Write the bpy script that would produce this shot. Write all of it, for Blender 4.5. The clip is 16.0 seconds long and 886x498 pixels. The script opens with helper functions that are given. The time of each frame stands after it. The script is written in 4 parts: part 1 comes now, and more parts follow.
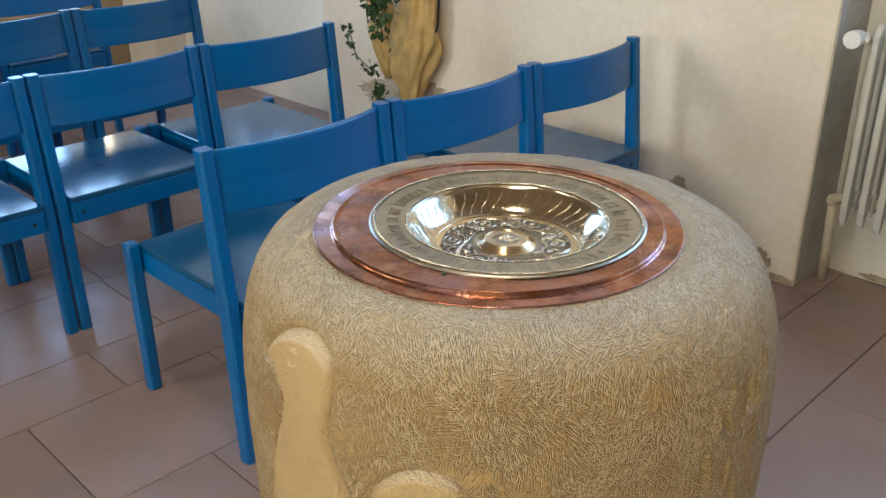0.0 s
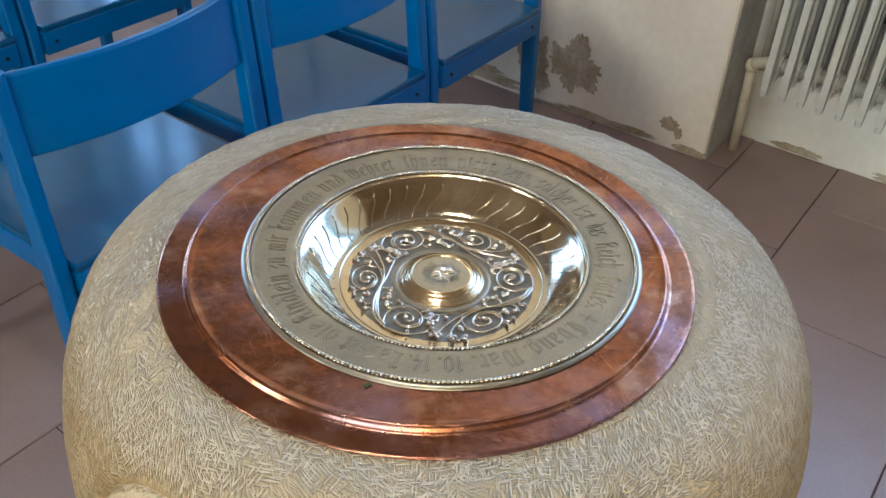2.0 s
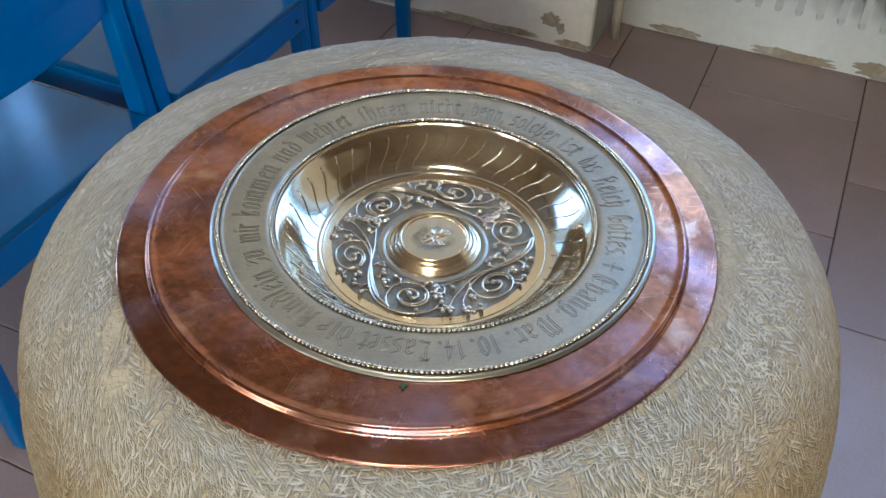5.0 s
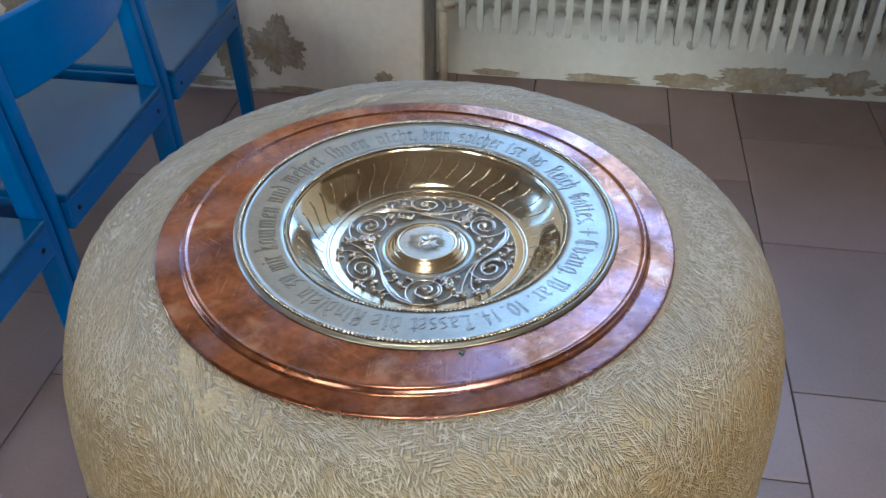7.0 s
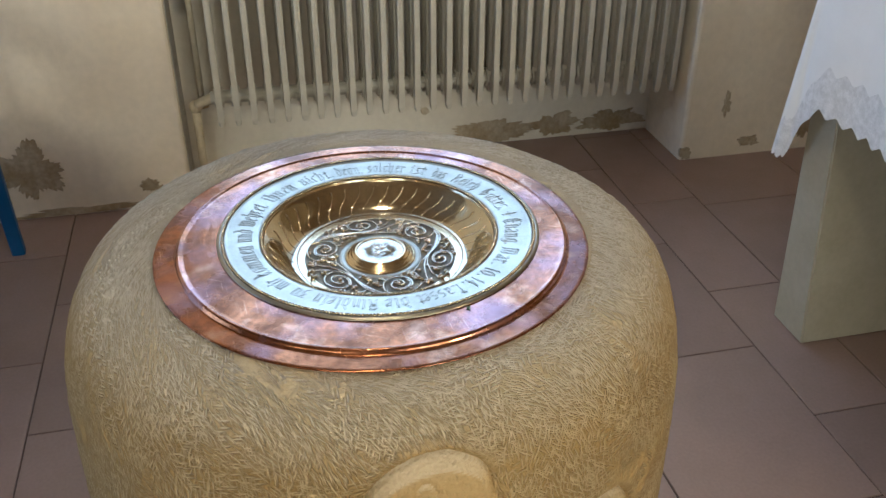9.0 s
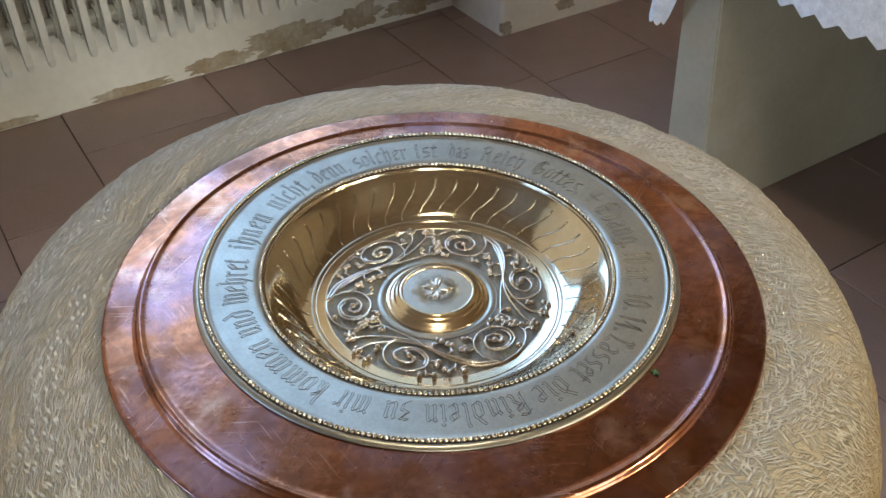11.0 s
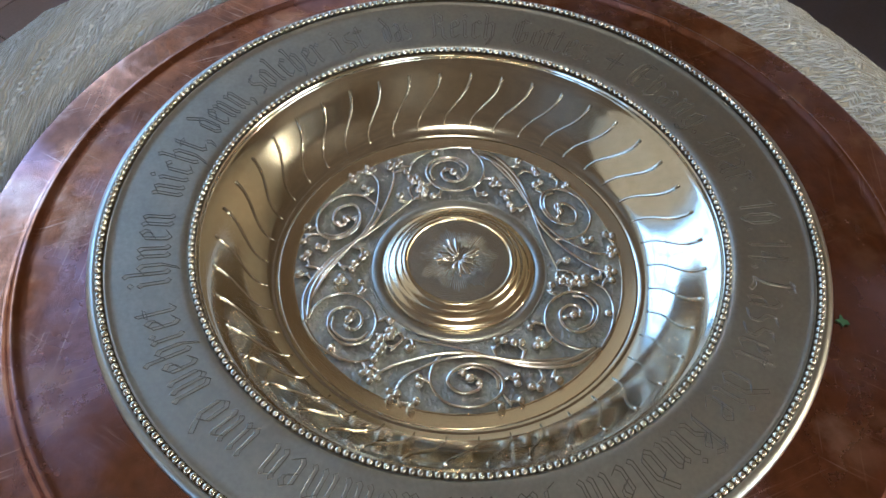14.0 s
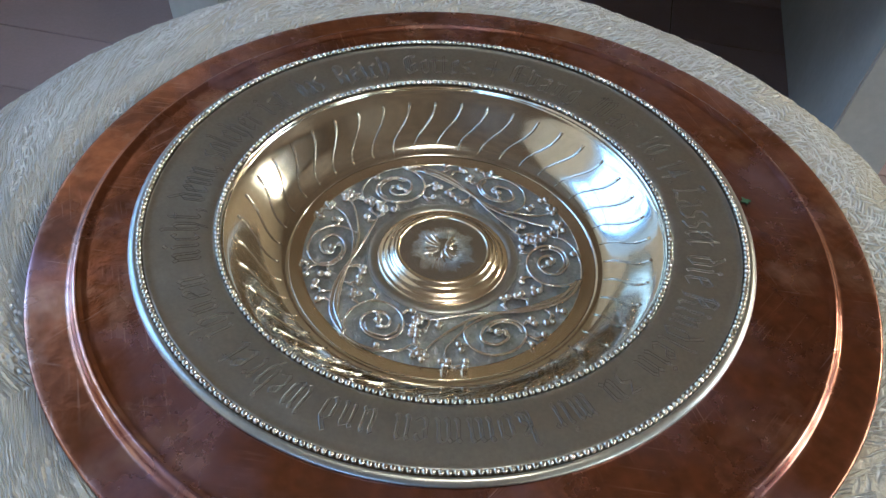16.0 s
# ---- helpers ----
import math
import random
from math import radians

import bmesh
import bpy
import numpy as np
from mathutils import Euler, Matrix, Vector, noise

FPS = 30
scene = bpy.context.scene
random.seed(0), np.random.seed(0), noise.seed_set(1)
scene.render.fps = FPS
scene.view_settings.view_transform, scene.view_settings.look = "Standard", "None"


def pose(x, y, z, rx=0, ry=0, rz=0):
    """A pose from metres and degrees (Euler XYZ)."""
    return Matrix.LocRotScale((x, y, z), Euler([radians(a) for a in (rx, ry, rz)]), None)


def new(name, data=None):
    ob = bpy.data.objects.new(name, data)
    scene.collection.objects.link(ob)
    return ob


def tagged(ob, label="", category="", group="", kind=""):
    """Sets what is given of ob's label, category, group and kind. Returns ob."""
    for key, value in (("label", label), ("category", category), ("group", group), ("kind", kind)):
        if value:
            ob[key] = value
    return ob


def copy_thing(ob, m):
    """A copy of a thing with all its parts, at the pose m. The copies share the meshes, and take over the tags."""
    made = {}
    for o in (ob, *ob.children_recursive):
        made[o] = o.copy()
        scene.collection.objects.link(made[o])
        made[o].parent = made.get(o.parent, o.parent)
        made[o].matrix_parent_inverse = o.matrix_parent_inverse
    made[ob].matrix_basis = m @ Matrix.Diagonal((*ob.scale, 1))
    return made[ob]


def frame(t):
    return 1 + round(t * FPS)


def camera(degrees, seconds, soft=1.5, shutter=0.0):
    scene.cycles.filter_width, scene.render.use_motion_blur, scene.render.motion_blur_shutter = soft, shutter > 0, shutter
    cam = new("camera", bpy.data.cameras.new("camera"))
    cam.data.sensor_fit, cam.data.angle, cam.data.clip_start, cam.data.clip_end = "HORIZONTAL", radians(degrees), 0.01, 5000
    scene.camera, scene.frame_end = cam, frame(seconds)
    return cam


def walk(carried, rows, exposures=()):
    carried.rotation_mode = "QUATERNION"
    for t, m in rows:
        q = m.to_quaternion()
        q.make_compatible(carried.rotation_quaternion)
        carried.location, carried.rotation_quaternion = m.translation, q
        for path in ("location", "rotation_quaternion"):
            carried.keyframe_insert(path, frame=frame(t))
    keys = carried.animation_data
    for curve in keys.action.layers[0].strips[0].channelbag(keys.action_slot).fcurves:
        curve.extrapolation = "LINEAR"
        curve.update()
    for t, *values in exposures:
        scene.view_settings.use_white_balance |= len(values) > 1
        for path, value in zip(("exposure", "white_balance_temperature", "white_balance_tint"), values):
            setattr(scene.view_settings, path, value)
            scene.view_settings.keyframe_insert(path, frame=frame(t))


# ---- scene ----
cam = camera(51.94, 16.0)
PATH = [
    (0.0, -0.0865, -1.1695, 1.3953, 65.329, 0.275, 0.002),
    (0.5, -0.1205, -1.0729, 1.4204, 63.206, -0.158, -2.616),
    (1.0, -0.1010, -0.9266, 1.4456, 59.529, -0.434, -4.839),
    (1.5, -0.0831, -0.7866, 1.4504, 55.836, -1.205, -5.992),
    (2.0, -0.1236, -0.6947, 1.4348, 53.042, -2.080, -8.558),
    (2.5, -0.1679, -0.6193, 1.4200, 50.668, -2.447, -11.420),
    (3.0, -0.1802, -0.5865, 1.4088, 49.265, -1.917, -13.313),
    (3.5, -0.1814, -0.5663, 1.4036, 47.968, -1.355, -14.989),
    (4.0, -0.1876, -0.5580, 1.4081, 46.895, -1.379, -16.440),
    (6.5, -0.3439, -0.5926, 1.4333, 50.364, -0.015, -31.406),
    (7.0, -0.4242, -0.6109, 1.4418, 52.193, 0.179, -36.194),
    (7.5, -0.5158, -0.6849, 1.4334, 55.594, 0.124, -40.354),
    (8.0, -0.6272, -0.7235, 1.4472, 57.477, -0.116, -46.302),
    (8.5, -0.7218, -0.6696, 1.4600, 58.243, -0.259, -52.342),
    (9.0, -0.7662, -0.5620, 1.4544, 58.597, -0.142, -58.282),
    (11.5, -0.4781, -0.0723, 1.3526, 48.317, -0.367, -81.131),
    (12.0, -0.4214, -0.0551, 1.3320, 45.093, 0.083, -83.087),
    (12.5, -0.3621, -0.0458, 1.3052, 41.956, 0.644, -84.427),
    (13.0, -0.3159, -0.0372, 1.2861, 38.830, 1.575, -85.883),
    (13.5, -0.2990, 0.0039, 1.2770, 37.324, 0.631, -90.860),
    (14.0, -0.2958, 0.0664, 1.2794, 37.374, -1.402, -99.097),
    (14.5, -0.2939, 0.1043, 1.2880, 38.207, -1.871, -105.450),
    (15.0, -0.2892, 0.1256, 1.3007, 38.195, -1.066, -110.193),
    (15.5, -0.3041, 0.1831, 1.2984, 40.776, -2.018, -116.722),
    (16.0, -0.3362, 0.2409, 1.2987, 44.139, -2.826, -122.704),
]
# the camera's own exposure and white balance drift on the way
TONE = [(0.0, 0.87, 4850, 10), (1.0, 0.96, 4800, 10), (2.5, 0.92, 4450, 10), (4.0, 0.84, 4350, 10), (6.5, 0.72, 4250, 10), (8.0, 0.58, 4600, 10), (9.0, 0.48, 5050, 10), (11.5, 0.68, 4700, 10), (13.0, 0.60, 4350, 10), (14.5, 0.66, 4150, 10), (16.0, 0.80, 4000, 10)]
walk(cam, [(t, pose(*row)) for t, *row in PATH], TONE)

# ---- world and light ----
# The room is turned by 45 degrees: s runs towards the window wall, w along it.
ROOM = pose(0, 0, 0, 0, 0, 45)
world = bpy.data.worlds.new("world")
scene.world = world
world.use_nodes = True
wn = world.node_tree.nodes
sky = wn.new("ShaderNodeTexSky")
sky.sky_type = "NISHITA"
sky.sun_disc = False
sky.sun_elevation = radians(35)
sky.sun_rotation = radians(200)
world.node_tree.links.new(sky.outputs[0], wn["Background"].inputs[0])
wn["Background"].inputs[1].default_value = 0.1


def lamp(name, kind, m, watts, colour, size=0.1, size_y=None):
    data = bpy.data.lights.new(name, kind)
    data.energy = watts
    data.color = colour
    if kind == "AREA":
        data.shape = "RECTANGLE"
        data.size, data.size_y = size, size_y or size
    else:
        data.shadow_soft_size = size
    ob = new(name, data)
    ob.matrix_basis = m
    return ob


DAY, WARM_FILL, WARM = (0.66, 0.84, 1.0), (1.0, 0.83, 0.50), (1.0, 0.70, 0.33)
# daylight through the window over the radiator, and through the next one
lamp("window_light", "AREA", ROOM @ pose(2.62, -0.52, 2.25, 0, 90, 0), 32, DAY, 2.3, 1.55)
lamp("window_light", "AREA", ROOM @ pose(2.62, 3.68, 2.05, 0, 90, 0), 18, DAY, 1.9, 1.55)
# the window of the end wall behind the chairs
lamp("window_light", "AREA", ROOM @ pose(0.98, 5.32, 2.0, -90, 0, 0), 40, DAY, 1.7, 1.9)
# unseen windows assumed in the opposite wall, added as warm fill
lamp("window_light", "AREA", ROOM @ pose(-4.95, -1.3, 2.05, 0, -90, 0), 85, WARM_FILL, 1.9, 1.7)
lamp("window_light", "AREA", ROOM @ pose(-4.95, 2.6, 2.05, 0, -90, 0), 100, WARM_FILL, 1.9, 1.7)
# ceiling lamp above the font, and two unseen fill bulbs added down the room
lamp("bulb", "POINT", ROOM @ pose(-0.22, 0.12, 3.0), 31, (1.0, 0.73, 0.39), 0.09)
lamp("bulb", "POINT", ROOM @ pose(-2.4, -1.6, 1.9), 66, WARM, 0.12)
lamp("bulb", "POINT", ROOM @ pose(-2.4, 2.6, 1.9), 9, WARM, 0.12)
lamp("bulb", "POINT", ROOM @ pose(1.35, 4.35, 1.14), 1.2, WARM, 0.06)


# ---- materials ----
def material(name, colour, rough=0.6, metal=0.0, vary=0.25, scale=6.0, fine=90.0, bump=0.15, second=None, depth=0.002, rough_vary=0.0, coords="Object", random=0.0):
    """Principled surface with two scales of colour variation and fine relief."""
    mat = bpy.data.materials.new(name)
    mat.use_nodes = True
    t = mat.node_tree
    n, link = t.nodes, t.links.new
    b = n["Principled BSDF"]
    b.inputs["Metallic"].default_value = metal
    co = n.new("ShaderNodeTexCoord").outputs[coords]
    big = n.new("ShaderNodeTexNoise")
    big.inputs["Scale"].default_value = scale
    big.inputs["Detail"].default_value = 6
    big.inputs["Roughness"].default_value = 0.62
    link(co, big.inputs["Vector"])
    small = n.new("ShaderNodeTexNoise")
    small.inputs["Scale"].default_value = fine
    small.inputs["Detail"].default_value = 4
    link(co, small.inputs["Vector"])
    ramp = n.new("ShaderNodeMapRange")
    ramp.inputs[1].default_value, ramp.inputs[2].default_value = 0.36, 0.64
    link(big.outputs[0], ramp.inputs[0])
    mix = n.new("ShaderNodeMix")
    mix.data_type = "RGBA"
    other = second or tuple(c * (1 - vary) for c in colour)
    mix.inputs[6].default_value = (*colour, 1)
    mix.inputs[7].default_value = (*other, 1)
    link(ramp.outputs[0], mix.inputs[0])
    grain = n.new("ShaderNodeMix")
    grain.data_type, grain.blend_type = "RGBA", "MULTIPLY"
    grain.inputs[0].default_value = min(1.0, vary * 1.5)
    link(mix.outputs[2], grain.inputs[6])
    gr = n.new("ShaderNodeMapRange")
    gr.inputs[1].default_value, gr.inputs[2].default_value, gr.inputs[3].default_value, gr.inputs[4].default_value = 0.3, 0.7, 0.7, 1.15
    link(small.outputs[0], gr.inputs[0])
    link(gr.outputs[0], grain.inputs[7])
    out = grain.outputs[2]
    if random:
        info = n.new("ShaderNodeObjectInfo")
        hsv = n.new("ShaderNodeHueSaturation")
        rr = n.new("ShaderNodeMapRange")
        rr.inputs[3].default_value, rr.inputs[4].default_value = 1 - random, 1 + random
        link(info.outputs["Random"], rr.inputs[0])
        link(rr.outputs[0], hsv.inputs["Value"])
        link(out, hsv.inputs["Color"])
        out = hsv.outputs[0]
    link(out, b.inputs["Base Color"])
    if rough_vary:
        rm = n.new("ShaderNodeMapRange")
        rm.inputs[1].default_value, rm.inputs[2].default_value = 0.3, 0.7
        rm.inputs[3].default_value, rm.inputs[4].default_value = max(0.03, rough - rough_vary), rough + rough_vary
        link(big.outputs[0], rm.inputs[0])
        link(rm.outputs[0], b.inputs["Roughness"])
    else:
        b.inputs["Roughness"].default_value = rough
    if bump:
        bp = n.new("ShaderNodeBump")
        bp.inputs["Strength"].default_value = bump
        bp.inputs["Distance"].default_value = depth
        link(small.outputs[0], bp.inputs["Height"])
        link(bp.outputs[0], b.inputs["Normal"])
    return mat


PLASTER = material("plaster", (0.84, 0.79, 0.70), 0.85, vary=0.12, scale=1.1, fine=35, bump=0.35, second=(0.74, 0.665, 0.55), depth=0.004)
# for the unseen walls, dark to cut the fill and warm the bowl's reflections
OCHRE = material("ochre_plaster", (0.38, 0.30, 0.17), 0.85, vary=0.15, scale=1.1, fine=35, bump=0.35, second=(0.33, 0.24, 0.13), depth=0.004)
NICHE = material("niche_plaster", (0.78, 0.76, 0.69), 0.85, vary=0.12, scale=2.2, fine=35, bump=0.35, second=(0.66, 0.63, 0.56), depth=0.004)
# grey that carries the shade of the niche reveal
SHADE_GREY = material("shade_grey", (0.45, 0.44, 0.41), 0.8, vary=0.25, scale=7, fine=50, bump=0.4, second=(0.35, 0.33, 0.29), depth=0.003)
MORTAR = material("bare_mortar", (0.34, 0.27, 0.17), 0.95, vary=0.4, scale=9, fine=70, bump=0.8, second=(0.52, 0.46, 0.36), depth=0.006)
TILE = material("floor_tile", (0.29, 0.205, 0.185), 0.38, vary=0.15, scale=3.0, fine=120, bump=0.06, second=(0.25, 0.18, 0.155), rough_vary=0.1, random=0.10)
JOINT = material("floor_joint", (0.10, 0.07, 0.055), 0.9, vary=0.3, scale=12)
BLUE = material("blue_paint", (0.008, 0.112, 0.36), 0.32, vary=0.12, scale=5, fine=60, bump=0.05, rough_vary=0.04)
# the chairs' blue made darker, with the seats' shade and dark reflections in it
SEATBLUE = material("shaded_seat_blue", (0.008, 0.075, 0.20), 0.12, vary=0.10, scale=7, fine=160, bump=0.03, rough_vary=0.02)
SEATBLUE.node_tree.nodes["Principled BSDF"].inputs["Specular IOR Level"].default_value = 0.5
RADIATOR = material("radiator_enamel", (0.56, 0.55, 0.49), 0.42, vary=0.12, scale=5, fine=60, bump=0.08)
PIPE = material("pipe_paint", (0.64, 0.58, 0.44), 0.45, vary=0.2, scale=9, fine=60, bump=0.15)
WHITE = material("white_plastic", (0.8, 0.8, 0.78), 0.35, vary=0.05)
BRASS = material("brass_fitting", (0.62, 0.45, 0.2), 0.35, metal=1.0, vary=0.3, scale=40)
BEAMS = material("ceiling_boards", (0.30, 0.21, 0.12), 0.6, vary=0.35, scale=3, fine=40, bump=0.2)
CONCRETE = material("altar_stone", (0.48, 0.46, 0.38), 0.7, vary=0.12, scale=4, fine=70, bump=0.15, second=(0.42, 0.39, 0.30))
CLOTH = material("white_linen", (0.90, 0.90, 0.92), 0.9, vary=0.05, scale=8, fine=500, bump=0.25, depth=0.001)
LACE = material("lace", (0.84, 0.84, 0.87), 0.9, vary=0.2, scale=60, fine=260, bump=0.5, depth=0.0015)
IRON = material("black_iron", (0.02, 0.02, 0.022), 0.5, metal=0.6, vary=0.3, scale=30)
IVY = material("ivy_leaf", (0.045, 0.10, 0.03), 0.5, vary=0.4, scale=25, random=0.3)
TULLE = material("yellow_tulle", (0.78, 0.56, 0.20), 0.7, vary=0.3, scale=14, fine=300, bump=0.3)
TULLE.node_tree.nodes["Principled BSDF"].inputs["Transmission Weight"].default_value = 0.25
WOOD = material("window_wood", (0.55, 0.50, 0.42), 0.5, vary=0.2, scale=12)
SILVER = material("polished_silver", (0.82, 0.77, 0.66), 0.13, metal=1.0, vary=0.08, scale=14, fine=220, bump=0.03, depth=0.0005, rough_vary=0.04)
# silver with the warm reflections of the lamps put into its colour
WARM_SILVER = material("warm_tinted_silver", (0.70, 0.62, 0.46), 0.115, metal=1.0, vary=0.12, scale=16, fine=240, bump=0.03, depth=0.0004, rough_vary=0.04)
SATIN = material("satin_silver", (0.47, 0.44, 0.36), 0.35, metal=1.0, vary=0.2, scale=24, fine=420, bump=0.05, depth=0.0004, rough_vary=0.06)
BRUSHED = material("brushed_silver", (0.62, 0.58, 0.48), 0.27, metal=1.0, vary=0.1, scale=60, fine=500, bump=0.05, depth=0.0003)
GILT = material("gilt_silver", (0.80, 0.66, 0.42), 0.19, metal=1.0, vary=0.1, scale=25, fine=200, bump=0.03, depth=0.0004)
STIPPLE = material("stippled_silver", (0.40, 0.37, 0.30), 0.34, metal=1.0, vary=0.3, scale=60, fine=520, bump=1.0, depth=0.0022)
ENGRAVED = material("engraved_silver", (0.20, 0.18, 0.14), 0.38, metal=1.0, vary=0.3, scale=60)
DARK_METAL = material("dark_groove", (0.10, 0.075, 0.045), 0.5, metal=1.0, vary=0.3, scale=60)
COPPER = material("aged_copper", (0.43, 0.175, 0.078), 0.25, metal=1.0, vary=0.5, scale=20, fine=130, bump=0.3, second=(0.19, 0.076, 0.037), depth=0.0006, rough_vary=0.13)


def scratches(mat, colour, amount, tint):
    """Fine pale scuffs in a few directions, patchy, over the base colour."""
    t = mat.node_tree
    n, link = t.nodes, t.links.new
    b = n["Principled BSDF"]
    src = b.inputs["Base Color"].links[0].from_socket
    co = n.new("ShaderNodeTexCoord").outputs["Object"]
    for i, angle in enumerate((15, 75, 130)):
        turn = n.new("ShaderNodeMapping")
        turn.inputs["Rotation"].default_value = (0, 0, radians(angle))
        link(co, turn.inputs["Vector"])
        mp = n.new("ShaderNodeMapping")
        mp.inputs["Scale"].default_value = (20, 700, 1)
        mp.inputs["Location"].default_value = (i * 4.1, i * 2.3, 0)
        link(turn.outputs[0], mp.inputs["Vector"])
        nz = n.new("ShaderNodeTexNoise")
        nz.inputs["Scale"].default_value = 1
        link(mp.outputs[0], nz.inputs["Vector"])
        rg = n.new("ShaderNodeMapRange")
        rg.inputs[1].default_value, rg.inputs[2].default_value = 0.62, 0.70
        link(nz.outputs[0], rg.inputs[0])
        ms = n.new("ShaderNodeTexNoise")
        ms.inputs["Scale"].default_value = 13 + 4 * i
        link(turn.outputs[0], ms.inputs["Vector"])
        mr = n.new("ShaderNodeMapRange")
        mr.inputs[1].default_value, mr.inputs[2].default_value, mr.inputs[4].default_value = 0.5, 0.62, amount
        link(ms.outputs[0], mr.inputs[0])
        mul = n.new("ShaderNodeMath")
        mul.operation = "MULTIPLY"
        link(rg.outputs[0], mul.inputs[0])
        link(mr.outputs[0], mul.inputs[1])
        mix = n.new("ShaderNodeMix")
        mix.data_type = "RGBA"
        mix.inputs[7].default_value = (*colour, 1)
        link(mul.outputs[0], mix.inputs[0])
        link(src, mix.inputs[6])
        src = mix.outputs[2]
    # violet tint in broad clouds
    nz = n.new("ShaderNodeTexNoise")
    nz.inputs["Scale"].default_value, nz.inputs["Detail"].default_value = 13, 8
    link(co, nz.inputs["Vector"])
    rg = n.new("ShaderNodeMapRange")
    rg.inputs[1].default_value, rg.inputs[2].default_value, rg.inputs[4].default_value = 0.46, 0.72, 0.6
    link(nz.outputs[0], rg.inputs[0])
    mix = n.new("ShaderNodeMix")
    mix.data_type = "RGBA"
    mix.inputs[7].default_value = (*tint, 1)
    link(rg.outputs[0], mix.inputs[0])
    link(src, mix.inputs[6])
    src = mix.outputs[2]
    # dull smudges
    nz = n.new("ShaderNodeTexNoise")
    nz.inputs["Scale"].default_value, nz.inputs["Detail"].default_value = 28, 8
    link(co, nz.inputs["Vector"])
    rg = n.new("ShaderNodeMapRange")
    rg.inputs[1].default_value, rg.inputs[2].default_value, rg.inputs[4].default_value = 0.55, 0.70, 0.7
    link(nz.outputs[0], rg.inputs[0])
    mix = n.new("ShaderNodeMix")
    mix.data_type = "RGBA"
    mix.inputs[7].default_value = (*colour, 1)
    link(rg.outputs[0], mix.inputs[0])
    link(src, mix.inputs[6])
    link(mix.outputs[2], b.inputs["Base Color"])


scratches(COPPER, (0.62, 0.37, 0.25), 0.75, (0.50, 0.34, 0.42))


def stone_material():
    """Cream sandstone dressed with crossing chisel strokes; smooth where the attribute 'worked' is low."""
    mat = bpy.data.materials.new("chiselled_sandstone")
    mat.use_nodes = True
    t = mat.node_tree
    n, link = t.nodes, t.links.new
    b = n["Principled BSDF"]
    b.inputs["Roughness"].default_value = 0.9
    uv = n.new("ShaderNodeUVMap")
    uv.uv_map = "wrap"
    total = None
    warp = n.new("ShaderNodeTexNoise")
    warp.inputs["Scale"].default_value = 9
    link(uv.outputs[0], warp.inputs["Vector"])
    add = n.new("ShaderNodeMixRGB")
    add.blend_type = "LINEAR_LIGHT"
    add.inputs[0].default_value = 0.0012
    link(uv.outputs[0], add.inputs[1])
    link(warp.outputs[1], add.inputs[2])
    for i, angle in enumerate((12, 52, 78, 104, 138, 164, 92)):
        mp = n.new("ShaderNodeMapping")
        mp.inputs["Rotation"].default_value = (0, 0, radians(angle))
        link(add.outputs[0], mp.inputs["Vector"])
        sc = n.new("ShaderNodeMapping")
        sc.inputs["Location"].default_value = (i * 3.7, i * 1.9, 0)
        sc.inputs["Scale"].default_value = (42, 300, 1) if i < 5 else (60, 420, 1)
        link(mp.outputs[0], sc.inputs["Vector"])
        nz = n.new("ShaderNodeTexVoronoi")
        nz.voronoi_dimensions = "2D"
        nz.inputs["Scale"].default_value = 1
        link(sc.outputs[0], nz.inputs["Vector"])
        rg = n.new("ShaderNodeMapRange")
        rg.inputs[1].default_value, rg.inputs[2].default_value = 0.40, 0.16
        link(nz.outputs["Distance"], rg.inputs[0])
        ms = n.new("ShaderNodeTexNoise")
        ms.inputs["Scale"].default_value = 9 + i * 1.3
        off = n.new("ShaderNodeMapping")
        off.inputs["Location"].default_value = (i * 5.1, i * 7.7, 0)
        link(uv.outputs[0], off.inputs["Vector"])
        link(off.outputs[0], ms.inputs["Vector"])
        mr = n.new("ShaderNodeMapRange")
        mr.inputs[1].default_value, mr.inputs[2].default_value = 0.48, 0.55
        link(ms.outputs[0], mr.inputs[0])
        mul = n.new("ShaderNodeMath")
        mul.operation = "MULTIPLY"
        link(rg.outputs[0], mul.inputs[0])
        link(mr.outputs[0], mul.inputs[1])
        if total is None:
            total = mul.outputs[0]
        else:
            mx = n.new("ShaderNodeMath")
            mx.operation = "MAXIMUM"
            link(total, mx.inputs[0])
            link(mul.outputs[0], mx.inputs[1])
            total = mx.outputs[0]
    at = n.new("ShaderNodeAttribute")
    at.attribute_name = "worked"
    str_ = n.new("ShaderNodeMath")
    str_.operation = "MULTIPLY"
    link(total, str_.inputs[0])
    link(at.outputs["Fac"], str_.inputs[1])
    co = n.new("ShaderNodeTexCoord").outputs["Object"]
    big = n.new("ShaderNodeTexNoise")
    big.inputs["Scale"].default_value, big.inputs["Detail"].default_value = 5, 6
    link(co, big.inputs["Vector"])
    fine = n.new("ShaderNodeTexNoise")
    fine.inputs["Scale"].default_value, fine.inputs["Detail"].default_value = 170, 3
    link(co, fine.inputs["Vector"])
    base = n.new("ShaderNodeMix")
    base.data_type = "RGBA"
    base.inputs[6].default_value, base.inputs[7].default_value = (0.385, 0.265, 0.10, 1), (0.30, 0.195, 0.068, 1)
    rb = n.new("ShaderNodeMapRange")
    rb.inputs[1].default_value, rb.inputs[2].default_value = 0.36, 0.64
    link(big.outputs[0], rb.inputs[0])
    link(rb.outputs[0], base.inputs[0])
    pale = n.new("ShaderNodeMix")
    pale.data_type = "RGBA"
    # a paler colour paints the daylight on what faces upwards
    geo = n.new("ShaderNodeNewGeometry")
